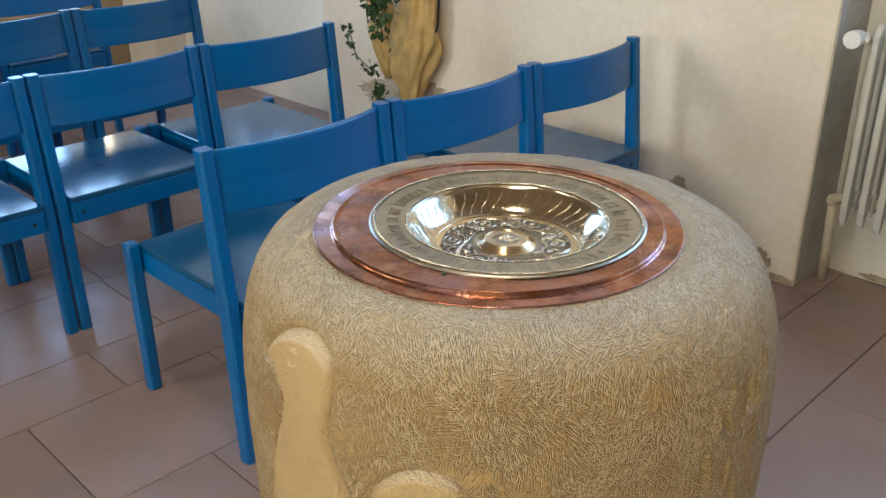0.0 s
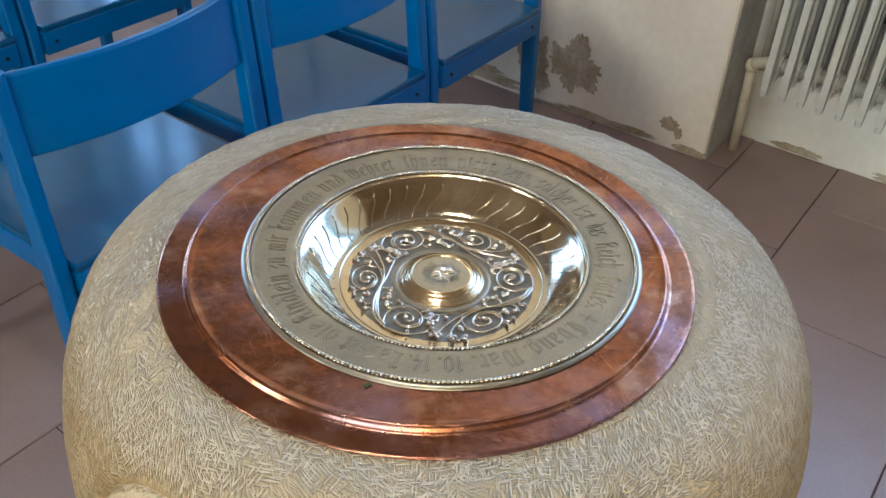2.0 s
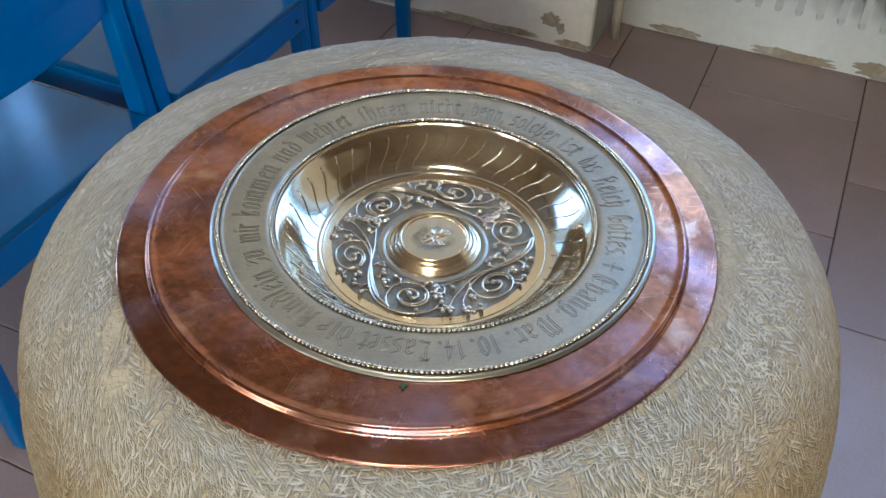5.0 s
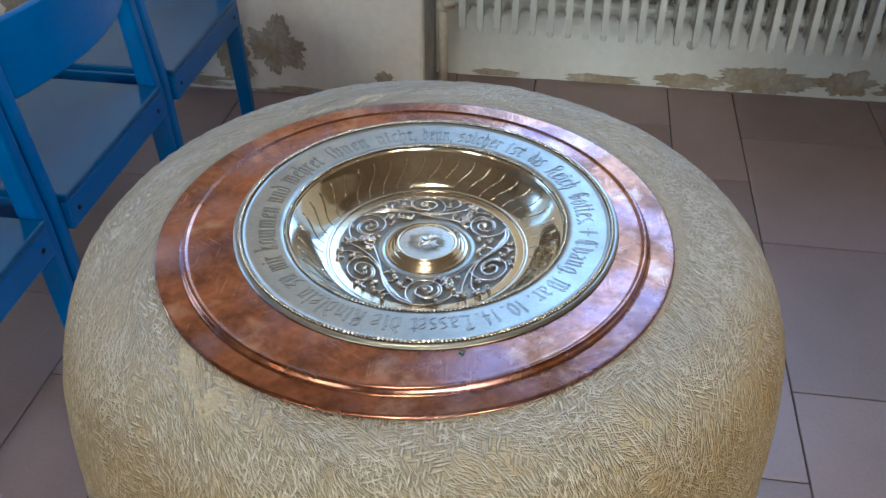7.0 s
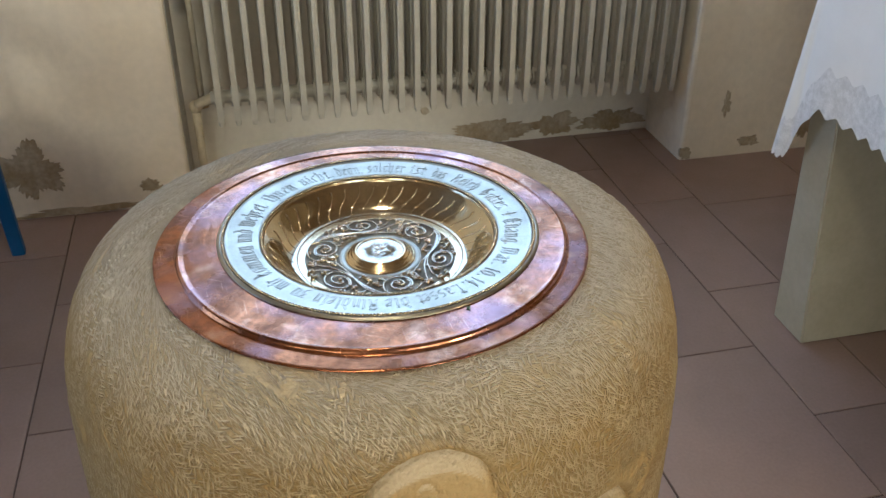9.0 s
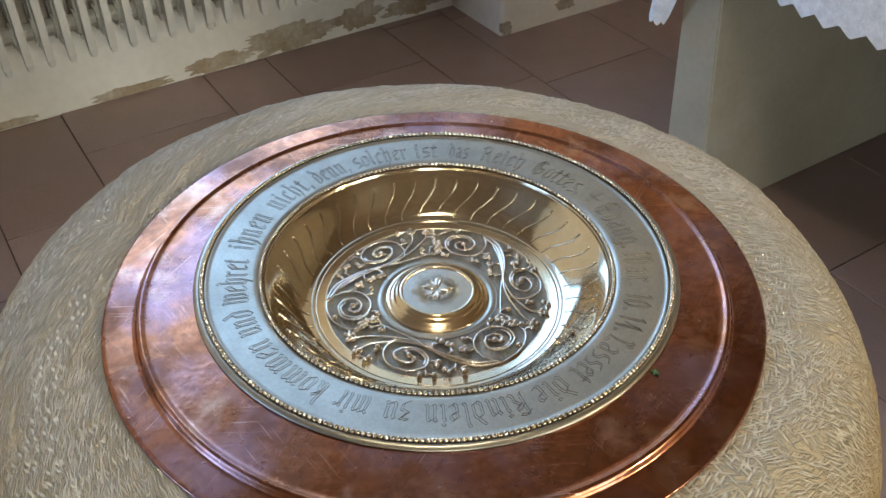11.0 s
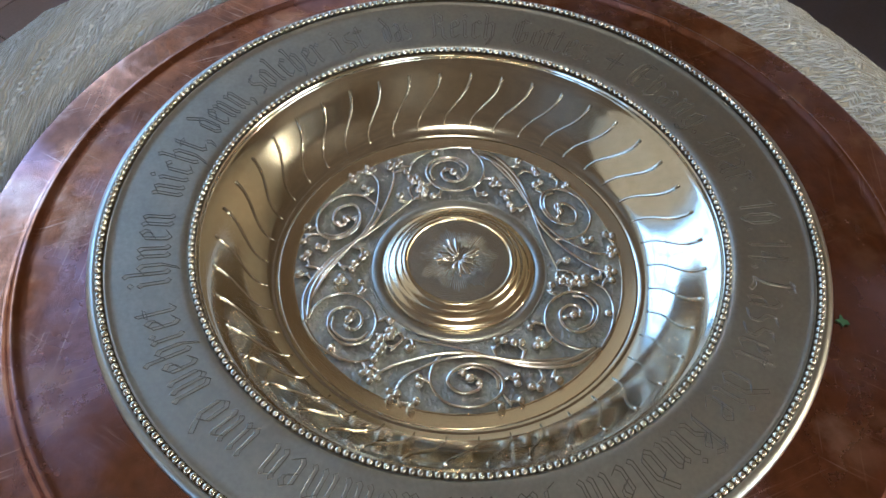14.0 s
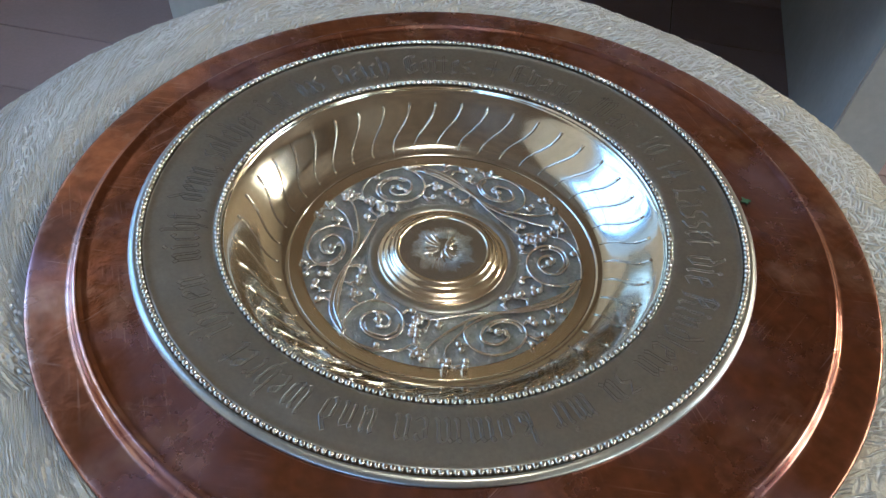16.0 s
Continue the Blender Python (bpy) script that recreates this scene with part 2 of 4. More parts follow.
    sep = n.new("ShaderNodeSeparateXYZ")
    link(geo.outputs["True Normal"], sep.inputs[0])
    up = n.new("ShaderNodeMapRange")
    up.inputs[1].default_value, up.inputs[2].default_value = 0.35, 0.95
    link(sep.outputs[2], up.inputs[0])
    lit_top = n.new("ShaderNodeMix")
    lit_top.data_type = "RGBA"
    lit_top.inputs[6].default_value, lit_top.inputs[7].default_value = (0.60, 0.47, 0.26, 1), (0.79, 0.72, 0.59, 1)
    link(up.outputs[0], lit_top.inputs[0])
    link(lit_top.outputs[2], pale.inputs[7])
    # the ground between the strokes gets the same painted daylight
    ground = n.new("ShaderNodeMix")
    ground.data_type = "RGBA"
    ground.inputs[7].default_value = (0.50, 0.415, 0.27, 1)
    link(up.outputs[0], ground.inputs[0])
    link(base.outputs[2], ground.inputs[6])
    sc = n.new("ShaderNodeMath")
    sc.operation = "MULTIPLY"
    sc.inputs[1].default_value = 0.8
    link(str_.outputs[0], sc.inputs[0])
    # the smooth carved figures keep the pale skin of the stone
    inv = n.new("ShaderNodeMath")
    inv.operation = "MULTIPLY_ADD"
    inv.inputs[1].default_value, inv.inputs[2].default_value = -0.35, 0.35
    link(at.outputs["Fac"], inv.inputs[0])
    most = n.new("ShaderNodeMath")
    most.operation = "MAXIMUM"
    link(sc.outputs[0], most.inputs[0])
    link(inv.outputs[0], most.inputs[1])
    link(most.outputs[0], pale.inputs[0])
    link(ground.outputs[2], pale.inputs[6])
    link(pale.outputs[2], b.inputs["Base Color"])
    hs = n.new("ShaderNodeMath")
    hs.operation = "MULTIPLY_ADD"
    hs.inputs[1].default_value = 0.8
    link(fine.outputs[0], hs.inputs[0])
    link(str_.outputs[0], hs.inputs[2])
    bp = n.new("ShaderNodeBump")
    bp.inputs["Strength"].default_value = 1.0
    bp.inputs["Distance"].default_value = 0.0058
    link(hs.outputs[0], bp.inputs["Height"])
    link(bp.outputs[0], b.inputs["Normal"])
    return mat


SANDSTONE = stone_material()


# ---- building helpers ----
def link_mesh(name, bm, mat, parent=None, label="", smooth=False):
    me = bpy.data.meshes.new(name)
    bm.normal_update()
    bm.to_mesh(me)
    bm.free()
    me.materials.append(mat)
    if smooth:
        for p in me.polygons:
            p.use_smooth = True
    ob = new(name, me)
    if parent:
        ob.parent = parent
    if label:
        ob["label"] = label
    return ob


def part(name, bm, mat, parent, label="", smooth=False):
    return link_mesh(name, bm, mat, parent, label, smooth)


def share(name, me, parent, m):
    ob = new(name, me)
    ob.parent = parent
    ob.matrix_basis = m
    return ob


def thing(name, m, label, category, group="", kind=""):
    ob = new(name)
    ob.empty_display_size = 0.1
    ob.matrix_basis = m
    return tagged(ob, label, category, group, kind)


def box(bm, lo, hi, bevel=0.0, segments=2):
    c = [(a + b) / 2 for a, b in zip(lo, hi)]
    d = [abs(b - a) for a, b in zip(lo, hi)]
    vs = bmesh.ops.create_cube(bm, size=1, matrix=Matrix.Translation(c) @ Matrix.Diagonal((*d, 1)))["verts"]
    if bevel:
        es = {e for v in vs for e in v.link_edges}
        bmesh.ops.bevel(bm, geom=list(es), offset=bevel, segments=segments, affect="EDGES", profile=0.5)
    return bm


def boxes(*items):
    bm = bmesh.new()
    for it in items:
        box(bm, *it)
    return bm


def prism(bm, ring_a, ring_b):
    a = [bm.verts.new(p) for p in ring_a]
    b = [bm.verts.new(p) for p in ring_b]
    k = len(a)
    bm.faces.new(a[::-1])
    bm.faces.new(b)
    for i in range(k):
        bm.faces.new((a[i], a[(i + 1) % k], b[(i + 1) % k], b[i]))
    return bm


def tube(bm, pts, radius, sides=8, taper=None):
    """A round bar along a line of points."""
    pts = [Vector(p) for p in pts]
    rings = []
    up = Vector((0.13, 0.21, 0.97))
    for i, p in enumerate(pts):
        d = (pts[min(i + 1, len(pts) - 1)] - pts[max(i - 1, 0)]).normalized()
        a = d.cross(up)
        if a.length < 0.05:
            a = d.cross(Vector((1, 0, 0)))
        a.normalize()
        b = d.cross(a)
        r = radius if taper is None else radius * (1 + (taper - 1) * i / (len(pts) - 1))
        rings.append([bm.verts.new(p + r * (math.cos(q) * a + math.sin(q) * b)) for q in [2 * math.pi * j / sides for j in range(sides)]])
    for u, v in zip(rings, rings[1:]):
        for j in range(sides):
            bm.faces.new((u[j], u[(j + 1) % sides], v[(j + 1) % sides], v[j]))
    bm.faces.new(rings[0][::-1])
    bm.faces.new(rings[-1])
    return bm


def revolve(bm, profile, n=96, centre=(0, 0), closed=False):
    """Turns a profile of (radius, height) round the upright axis."""
    rings = []
    for r, z in profile:
        if r < 1e-6:
            rings.append([bm.verts.new((centre[0], centre[1], z))])
        else:
            rings.append([bm.verts.new((centre[0] + r * math.cos(2 * math.pi * i / n), centre[1] + r * math.sin(2 * math.pi * i / n), z)) for i in range(n)])
    pairs = list(zip(rings, rings[1:]))
    if closed:
        pairs.append((rings[-1], rings[0]))
    for a, b in pairs:
        for i in range(n):
            j = (i + 1) % n
            q = [a[i % len(a)], a[j % len(a)], b[j % len(b)], b[i % len(b)]]
            u = list(dict.fromkeys(q))
            if len(u) > 2:
                bm.faces.new(u)
    bmesh.ops.recalc_face_normals(bm, faces=bm.faces)
    return bm


def smooth_profile(pts, steps=5):
    """Rounds a coarse profile (Catmull-Rom)."""
    out = []
    for i in range(len(pts) - 1):
        p0, p1, p2, p3 = pts[max(i - 1, 0)], pts[i], pts[i + 1], pts[min(i + 2, len(pts) - 1)]
        for k in range(steps):
            t = k / steps
            out.append(tuple(0.5 * (2 * b + (c - a) * t + (2 * a - 5 * b + 4 * c - d) * t * t + (3 * b - a - 3 * c + d) * t ** 3) for a, b, c, d in zip(p0, p1, p2, p3)))
    out.append(pts[-1])
    return out


# ---- setting: walls, ceiling ----
TOP = 3.7
S0, W0, W1 = -4.5, -3.4, 4.9


def structure(name, items, mat, label):
    ob = link_mesh(name, boxes(*items), mat)
    ob.matrix_basis = ROOM
    return tagged(ob, label, "wall", kind="structure")


wall_a = structure("wall_east_pier", [((1.862, 0.335, -0.03), (2.5, 2.82, TOP), 0.012)], PLASTER, "cream plastered pier with flaking damp plaster near the floor")
wall_b = structure("wall_east_end", [((1.79, W0, -0.03), (2.5, -1.39, TOP), 0.012)], PLASTER, "cream plastered wall beside the radiator niche")
wall_c = structure("wall_east_far", [((1.862, 4.55, -0.03), (2.5, W1, TOP), 0.012)], PLASTER, "cream plastered pier beyond the second niche")
niche_1 = structure("wall_niche_1", [((2.088, -1.40, -0.03), (2.5, 0.345, 1.12)), ((2.088, -1.40, 3.4), (2.5, 0.345, TOP))], NICHE, "greyish plastered niche wall below the window")
niche_2 = structure("wall_niche_2", [((2.088, 2.81, -0.03), (2.5, 4.56, 1.12)), ((2.088, 2.81, 3.0), (2.5, 4.56, TOP))], NICHE, "greyish plastered wall of the second niche")
structure("wall_north", [((S0, W1, -0.03), (2.5, W1 + 0.3, 1.12)), ((S0, W1, 3.0), (2.5, W1 + 0.3, TOP)), ((S0, W1, 1.12), (0.12, W1 + 0.3, 3.0)), ((1.84, W1, 1.12), (2.5, W1 + 0.3, 3.0))], OCHRE, "ochre plastered end wall")
structure("wall_south", [((S0, W0 - 0.3, -0.03), (2.5, W0, TOP))], OCHRE, "ochre plastered wall behind the altar")
structure("wall_west", [((S0 - 0.3, W0, -0.03), (S0, W1, 1.12)), ((S0 - 0.3, W0, 3.0), (S0, W1, TOP)), ((S0 - 0.3, W0, 1.12), (S0, -2.16, 3.0)), ((S0 - 0.3, -0.44, 1.12), (S0, 1.74, 3.0)), ((S0 - 0.3, 3.46, 1.12), (S0, W1, 3.0))], OCHRE, "ochre plastered wall opposite the windows")
ceiling = structure("ceiling", [((S0 - 0.3, W0 - 0.3, TOP), (2.5, W1 + 0.3, TOP + 0.2))], BEAMS, "dark wooden board ceiling")
ceiling["category"] = "ceiling"


def window(name, w_mid, s=2.3, turn=0, high=1.88):
    win = thing(name, ROOM @ pose(s, w_mid, 1.12, 0, 0, turn), "tall wooden window with small panes in the plastered wall", "window", kind="structure")
    half = 0.86
    part("window_frame", boxes(((-0.04, -half, 0), (0.04, -half + 0.07, high)), ((-0.04, half - 0.07, 0), (0.04, half, high)), ((-0.04, -half, 0), (0.04, half, 0.07)), ((-0.04, -half, high - 0.07), (0.04, half, high))), WOOD, win)
    part("window_sill", boxes(((-0.24, -half, -0.03), (0.2, half, 0.004), 0.006)), NICHE, win)
    for k in (-1, 0, 1):
        part("mullion", boxes(((-0.03, k * half / 2 - 0.02, 0), (0.03, k * half / 2 + 0.02, high))), WOOD, win)
    for k in (1, 2, 3):
        part("glazing_bar", boxes(((-0.025, -half, k * high / 4 - 0.015), (0.025, half, k * high / 4 + 0.015))), WOOD, win)


window("window_1", -0.52, high=2.28)
window("window_2", 3.68)
# these two are added to go with the fill from the opposite wall
window("added_window_3", -1.3, -4.65, 180)
window("added_window_4", 2.6, -4.65, 180)
window("window_5", W1 + 0.15, 0.98, 90)


def blotch(w0, w1, z0, z1, n=150, rough=0.3, seedz=0.0):
    """An uneven patch outline in the plane of a wall."""
    pts = []
    for i in range(n):
        a = 2 * math.pi * i / n
        k = 1 + rough * noise.noise((math.cos(a) * 2.1 + seedz, math.sin(a) * 2.1, seedz)) * 1.6 + rough * 0.7 * noise.noise((math.cos(a) * 7 + seedz, math.sin(a) * 7, 3.3)) + rough * 0.55 * noise.noise((math.cos(a) * 19 + seedz, math.sin(a) * 19, 7.1))
        pts.append(((w0 + w1) / 2 + (w1 - w0) / 2 * k * math.cos(a), max(0.002, (z0 + z1) / 2 + (z1 - z0) / 2 * k * math.sin(a))))
    return pts


def damage(wall, s, patches):
    for i, (w0, w1, z0, z1) in enumerate(patches):
        ring = blotch(w0, w1, z0, z1, seedz=i * 2.7 + s + w0)
        bm = bmesh.new()
        prism(bm, [(s - 0.0025, w, z) for w, z in ring], [(s + 0.01, w, z) for w, z in ring])
        bmesh.ops.recalc_face_normals(bm, faces=bm.faces)
        part("plaster_damage", bm, MORTAR, wall, "bare crumbling mortar where the paint has flaked off")


damage(wall_a, 1.862, [(0.73, 0.90, 0.08, 0.25), (0.90, 1.02, 0.02, 0.22), (1.0, 1.5, 0.0, 0.07), (0.43, 0.50, 0.06, 0.10), (0.42, 0.445, 0.04, 0.075), (0.335, 0.44, 0.0, 0.025), (0.5, 0.9, 0.0, 0.025), (1.55, 1.75, 0.1, 0.3), (1.9, 2.5, 0.22, 0.38), (2.2, 2.6, 0.05, 0.14)])
damage(niche_1, 2.088, [(-0.62, -0.42, 0.0, 0.055), (-0.9, -0.60, 0.0, 0.09), (-1.1, -0.92, 0.02, 0.10), (-1.36, -1.1, 0.01, 0.09), (-0.35, -0.1, 0.0, 0.03), (0.05, 0.2, 0.0, 0.025), (-0.52, -0.49, 0.14, 0.17)])
damage(wall_b, 1.79, [(-1.43, -1.39, 0.0, 0.05), (-1.95, -1.82, 0.05, 0.16), (-1.7, -1.62, 0.03, 0.07), (-1.56, -1.53, 0.16, 0.25)])

# thin grey sheet that paints the shade on the reveal
part("reveal", boxes(((1.868, 0.3318, 0.0), (2.087, 0.3345, 1.1), 0.001)), SHADE_GREY, wall_a, "grey reveal of the niche with its shade in the colour")

# ---- the font ----
font = thing("baptismal_font", pose(0, 0, 0), "round cream sandstone baptismal font with chiselled surface and carved reliefs", "baptismal font")


def inside(poly, x, y):
    odd = False
    for (x0, y0), (x1, y1) in zip(poly, poly[1:] + poly[:1]):
        if (y0 > y) != (y1 > y) and x < (x1 - x0) * (y - y0) / (y1 - y0) + x0:
            odd = not odd
    return odd


def segment_distance(x, y, a, b):
    dx, dy = b[0] - a[0], b[1] - a[1]
    k = max(0.0, min(1.0, ((x - a[0]) * dx + (y - a[1]) * dy) / (dx * dx + dy * dy + 1e-12)))
    return math.hypot(x - a[0] - k * dx, y - a[1] - k * dy)


# carved outlines in (metres round the drum, height), round from -y
DRUM = 0.375
FISH_A = smooth_profile([(-0.382, 0.801), (-0.364, 0.829), (-0.335, 0.849), (-0.294, 0.857), (-0.265, 0.850), (-0.246, 0.834), (-0.241, 0.797), (-0.246, 0.759), (-0.239, 0.724), (-0.219, 0.685), (-0.20, 0.63), (-0.20, 0.54), (-0.24, 0.47), (-0.31, 0.46), (-0.36, 0.53), (-0.368, 0.60), (-0.362, 0.646), (-0.344, 0.71), (-0.328, 0.759), (-0.335, 0.780), (-0.356, 0.798)], 4)
FISH_B = smooth_profile([(-0.19, 0.66), (-0.18, 0.70), (-0.154, 0.727), (-0.123, 0.741), (-0.094, 0.740), (-0.07, 0.725), (-0.05, 0.68), (-0.05, 0.60), (-0.08, 0.54), (-0.13, 0.52), (-0.17, 0.57)], 4)
STROKES = [((0.272, 0.797), (0.257, 0.776)), ((0.257, 0.776), (0.258, 0.755)), ((0.258, 0.755), (0.272, 0.742)), ((0.298, 0.785), (0.298, 0.745)), ((0.311, 0.80), (0.311, 0.76)), ((0.362, 0.81), (0.362, 0.78)), ((0.335, 0.79), (0.335, 0.75)), ((0.336, 0.73), (0.337, 0.69)), ((0.319, 0.71), (0.320, 0.67)), ((0.267, 0.70), (0.266, 0.655)), ((0.225, 0.725), (0.228, 0.675)), ((0.193, 0.72), (0.19, 0.70)), ((0.344, 0.655), (0.345, 0.61)), ((0.205, 0.66), (0.206, 0.62)), ((0.29, 0.66), (0.29, 0.60)), ((0.24, 0.63), (0.24, 0.57))]
EYES = [(-0.311, 0.8285), (-0.12, 0.70)]


def relief(u, z):
    """Height of the carving and how coarsely the surface is chiselled."""
    if z > 0.885 or z < 0.42:
        return 0.0, 1.0
    for poly, eye in ((FISH_A, EYES[0]), (FISH_B, EYES[1])):
        if min(p[0] for p in poly) - 0.02 < u < max(p[0] for p in poly) + 0.02 and min(p[1] for p in poly) - 0.02 < z < max(p[1] for p in poly) + 0.02:
            d = min(segment_distance(u, z, a, b) for a, b in zip(poly, poly[1:] + poly[:1]))
            inn = inside(poly, u, z)
            if inn:
                return -0.0095, 0.12
            if d < 0.012:
                return -0.009 * math.exp(-(d / 0.004) ** 2), 0.7
    if 0.2 < u < 0.39:
        d = min(segment_distance(u, z, a, b) for a, b in STROKES)
        if d < 0.012:
            return -0.0095 * math.exp(-(d / 0.0045) ** 2), 0.6
    return 0.0, 1.0


OUTER = [(0.245, 0.8985), (0.27, 0.8985), (0.299, 0.896), (0.320, 0.888), (0.340, 0.874), (0.3565, 0.851), (0.369, 0.818), (0.377, 0.775), (0.381, 0.71), (0.382, 0.62), (0.380, 0.50)]


def stone_body():
    outer = smooth_profile(OUTER, 14)
    lower = [(0.378, 0.44), (0.374, 0.36), (0.367, 0.25), (0.362, 0.12), (0.358, 0.012), (0.352, 0.0), (0.0, 0.0)]
    inner = [(0.0, 0.74), (0.200, 0.74), (0.208, 0.76), (0.208, 0.892), (0.214, 0.8985)]
    profile = inner + outer + lower
    n = 640
    verts, worked, uvs, faces = [], [], [], []
    run = 0.0
    for k, (r, z) in enumerate(profile):
        if k:
            run += math.hypot(r - profile[k - 1][0], z - profile[k - 1][1])
        for i in range(n + 1):
            a = -math.pi / 2 + 2 * math.pi * i / n - math.pi
            u = DRUM * (2 * math.pi * i / n - math.pi)
            h, c = relief(u, z) if r > 0.3 else (0.0, 1.0)
            if 0.25 < r and z > 0.05:
                p = (math.cos(a) * 3, math.sin(a) * 3, z * 4)
                h += 0.0024 * noise.noise(p) + 0.0012 * noise.noise((p[0] * 7, p[1] * 7, p[2] * 6)) + 0.0008 * noise.noise((p[0] * 17, p[1] * 17, p[2] * 15))
                if r < 0.262 and z > 0.88:
                    c = 0.45 + 0.25 * noise.noise((p[0] * 5, p[1] * 5, 0))
                    h = 0.0
            verts.append(((r + h) * math.cos(a), (r + h) * math.sin(a), z + (h * 0.6 if r < 0.34 else 0)))
            worked.append(c)
            uvs.append((u * max(r, 0.05) / DRUM, run))
    m = n + 1
    for k in range(len(profile) - 1):
        for i in range(n):
            faces.append((k * m + i, k * m + i + 1, (k + 1) * m + i + 1, (k + 1) * m + i))
    me = bpy.data.meshes.new("stone_body")
    me.from_pydata(verts, [], faces)
    layer = me.uv_layers.new(name="wrap")
    flat = np.array(uvs, dtype=np.float32)[np.array(faces).ravel()]
    layer.data.foreach_set("uv", flat.ravel())
    at = me.attributes.new("worked", "FLOAT", "POINT")
    at.data.foreach_set("value", worked)
    me.polygons.foreach_set("use_smooth", [True] * len(faces))
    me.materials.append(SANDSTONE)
    me.update()
    ob = new("stone_body", me)
    ob.parent = font
    ob.location = (0.003, 0.010, 0)


stone_body()


def carved(poly, eye):
    """A smooth raised figure on the drum, with a ring cut for the eye."""
    step = 0.0022
    heights = smooth_profile(OUTER, 14)[::-1]
    zs, rs = [p[1] for p in heights], [p[0] for p in heights]
    u0, z0 = min(p[0] for p in poly) - 0.005, min(p[1] for p in poly) - 0.005
    nu, nz = int((max(p[0] for p in poly) - u0) / step) + 4, int((max(p[1] for p in poly) - z0) / step) + 4
    bm = bmesh.new()
    grid = {}
    for i in range(nu):
        for j in range(nz):
            u, z = u0 + i * step, z0 + j * step
            inn = inside(poly, u, z)
            if inn or min(segment_distance(u, z, a, b) for a, b in zip(poly, poly[1:] + poly[:1])) < 0.0045:
                d = min(segment_distance(u, z, a, b) for a, b in zip(poly, poly[1:] + poly[:1]))
                e = abs(math.hypot(u - eye[0], z - eye[1]) - 0.0095)
                r = float(np.interp(z, zs, rs)) - 0.0085 + 0.012 * min(1, d / 0.010) ** 0.6 - 0.0022 * math.exp(-(e / 0.0022) ** 2) + 0.0008 * noise.noise((u * 20, z * 20, 0))
                if not inn:
                    r = float(np.interp(z, zs, rs)) - 0.0085 - 2.0 * d
                a = u / DRUM - math.pi / 2
                grid[i, j] = bm.verts.new((0.003 + r * math.cos(a), 0.010 + r * math.sin(a), z))
    for i, j in list(grid):
        q = [grid.get(k) for k in ((i, j), (i + 1, j), (i + 1, j + 1), (i, j + 1))]
        q = [v for v in q if v]
        if len(q) > 2:
            bm.faces.new(q)
    ob = part("carved_relief", bm, SANDSTONE, font, "smooth raised figure carved in the stone", True)
    at = ob.data.attributes.new("worked", "FLOAT", "POINT")
    at.data.foreach_set("value", [0.1] * len(ob.data.vertices))


carved(FISH_A, EYES[0])
carved(FISH_B, EYES[1])

# ---- copper cover plate ----
CX, CY = -0.014, -0.001
plate = thing("copper_plate", pose(CX, CY, 0), "round aged copper plate with a raised step lying on the font", "plate")
bm = bmesh.new()
revolve(bm, [(0.173, 0.8995), (0.2530, 0.8995), (0.2540, 0.8997), (0.2547, 0.9005), (0.2541, 0.9014), (0.2530, 0.9017), (0.2505, 0.9018), (0.2330, 0.9018), (0.2312, 0.9019), (0.2300, 0.9026), (0.2290, 0.9046), (0.2278, 0.9066), (0.2262, 0.9074), (0.2246, 0.9070), (0.2232, 0.9060), (0.2215, 0.9056), (0.2190, 0.9055), (0.176, 0.9055), (0.173, 0.9054)], 192, closed=True)
part("copper_disc", bm, COPPER, plate, smooth=True)

# ---- silver dish ----
dish = thing("silver_dish", pose(0, 0, 0), "round chased silver baptismal dish with engraved inscription on the rim", "dish")
bm = bmesh.new()
revolve(bm, [(0.1420, 0.9034), (0.1436, 0.9043), (0.1462, 0.9048), (0.1476, 0.90495), (0.1495, 0.9051), (0.1770, 0.9073), (0.1788, 0.90745), (0.1800, 0.9076), (0.1812, 0.9080), (0.1820, 0.9084), (0.1828, 0.9084), (0.1834, 0.9078), (0.1866, 0.9078), (0.1872, 0.9086), (0.1884, 0.9087), (0.1896, 0.9083), (0.1912, 0.9072), (0.1918, 0.9064), (0.191, 0.9058), (0.178, 0.9060), (0.1415, 0.9010)], 192, closed=True)
rim = part("rim", bm, SATIN, dish, "satin silver rim", smooth=True)
bm = bmesh.new()
wall = smooth_profile([(0.1418, 0.9034), (0.1392, 0.9031), (0.1380, 0.9016), (0.1375, 0.9000), (0.1352, 0.8980), (0.131, 0.8937), (0.1245, 0.8862), (0.117, 0.8780), (0.1095, 0.8718), (0.1045, 0.8693), (0.1025, 0.8690), (0.1008, 0.8683), (0.0995, 0.8672), (0.0965, 0.8669), (0.0925, 0.8668)], 4)
revolve(bm, wall + [(0.0925, 0.8655), (0.1025, 0.8670), (0.120, 0.8790), (0.134, 0.8945), (0.1412, 0.9000)], 160, closed=True)
bowl = part("bowl", bm, WARM_SILVER, dish, "polished silver bowl wall with warm reflections in its colour", smooth=True)
bm = bmesh.new()
revolve(bm, [(0.0, 0.8655), (0.0930, 0.8655), (0.0930, 0.8667), (0.0440, 0.8662), (0.0, 0.8662)], 96)
part("bowl_floor", bm, STIPPLE, dish, "stippled silver ground between the scrolls", smooth=False)
bm = bmesh.new()
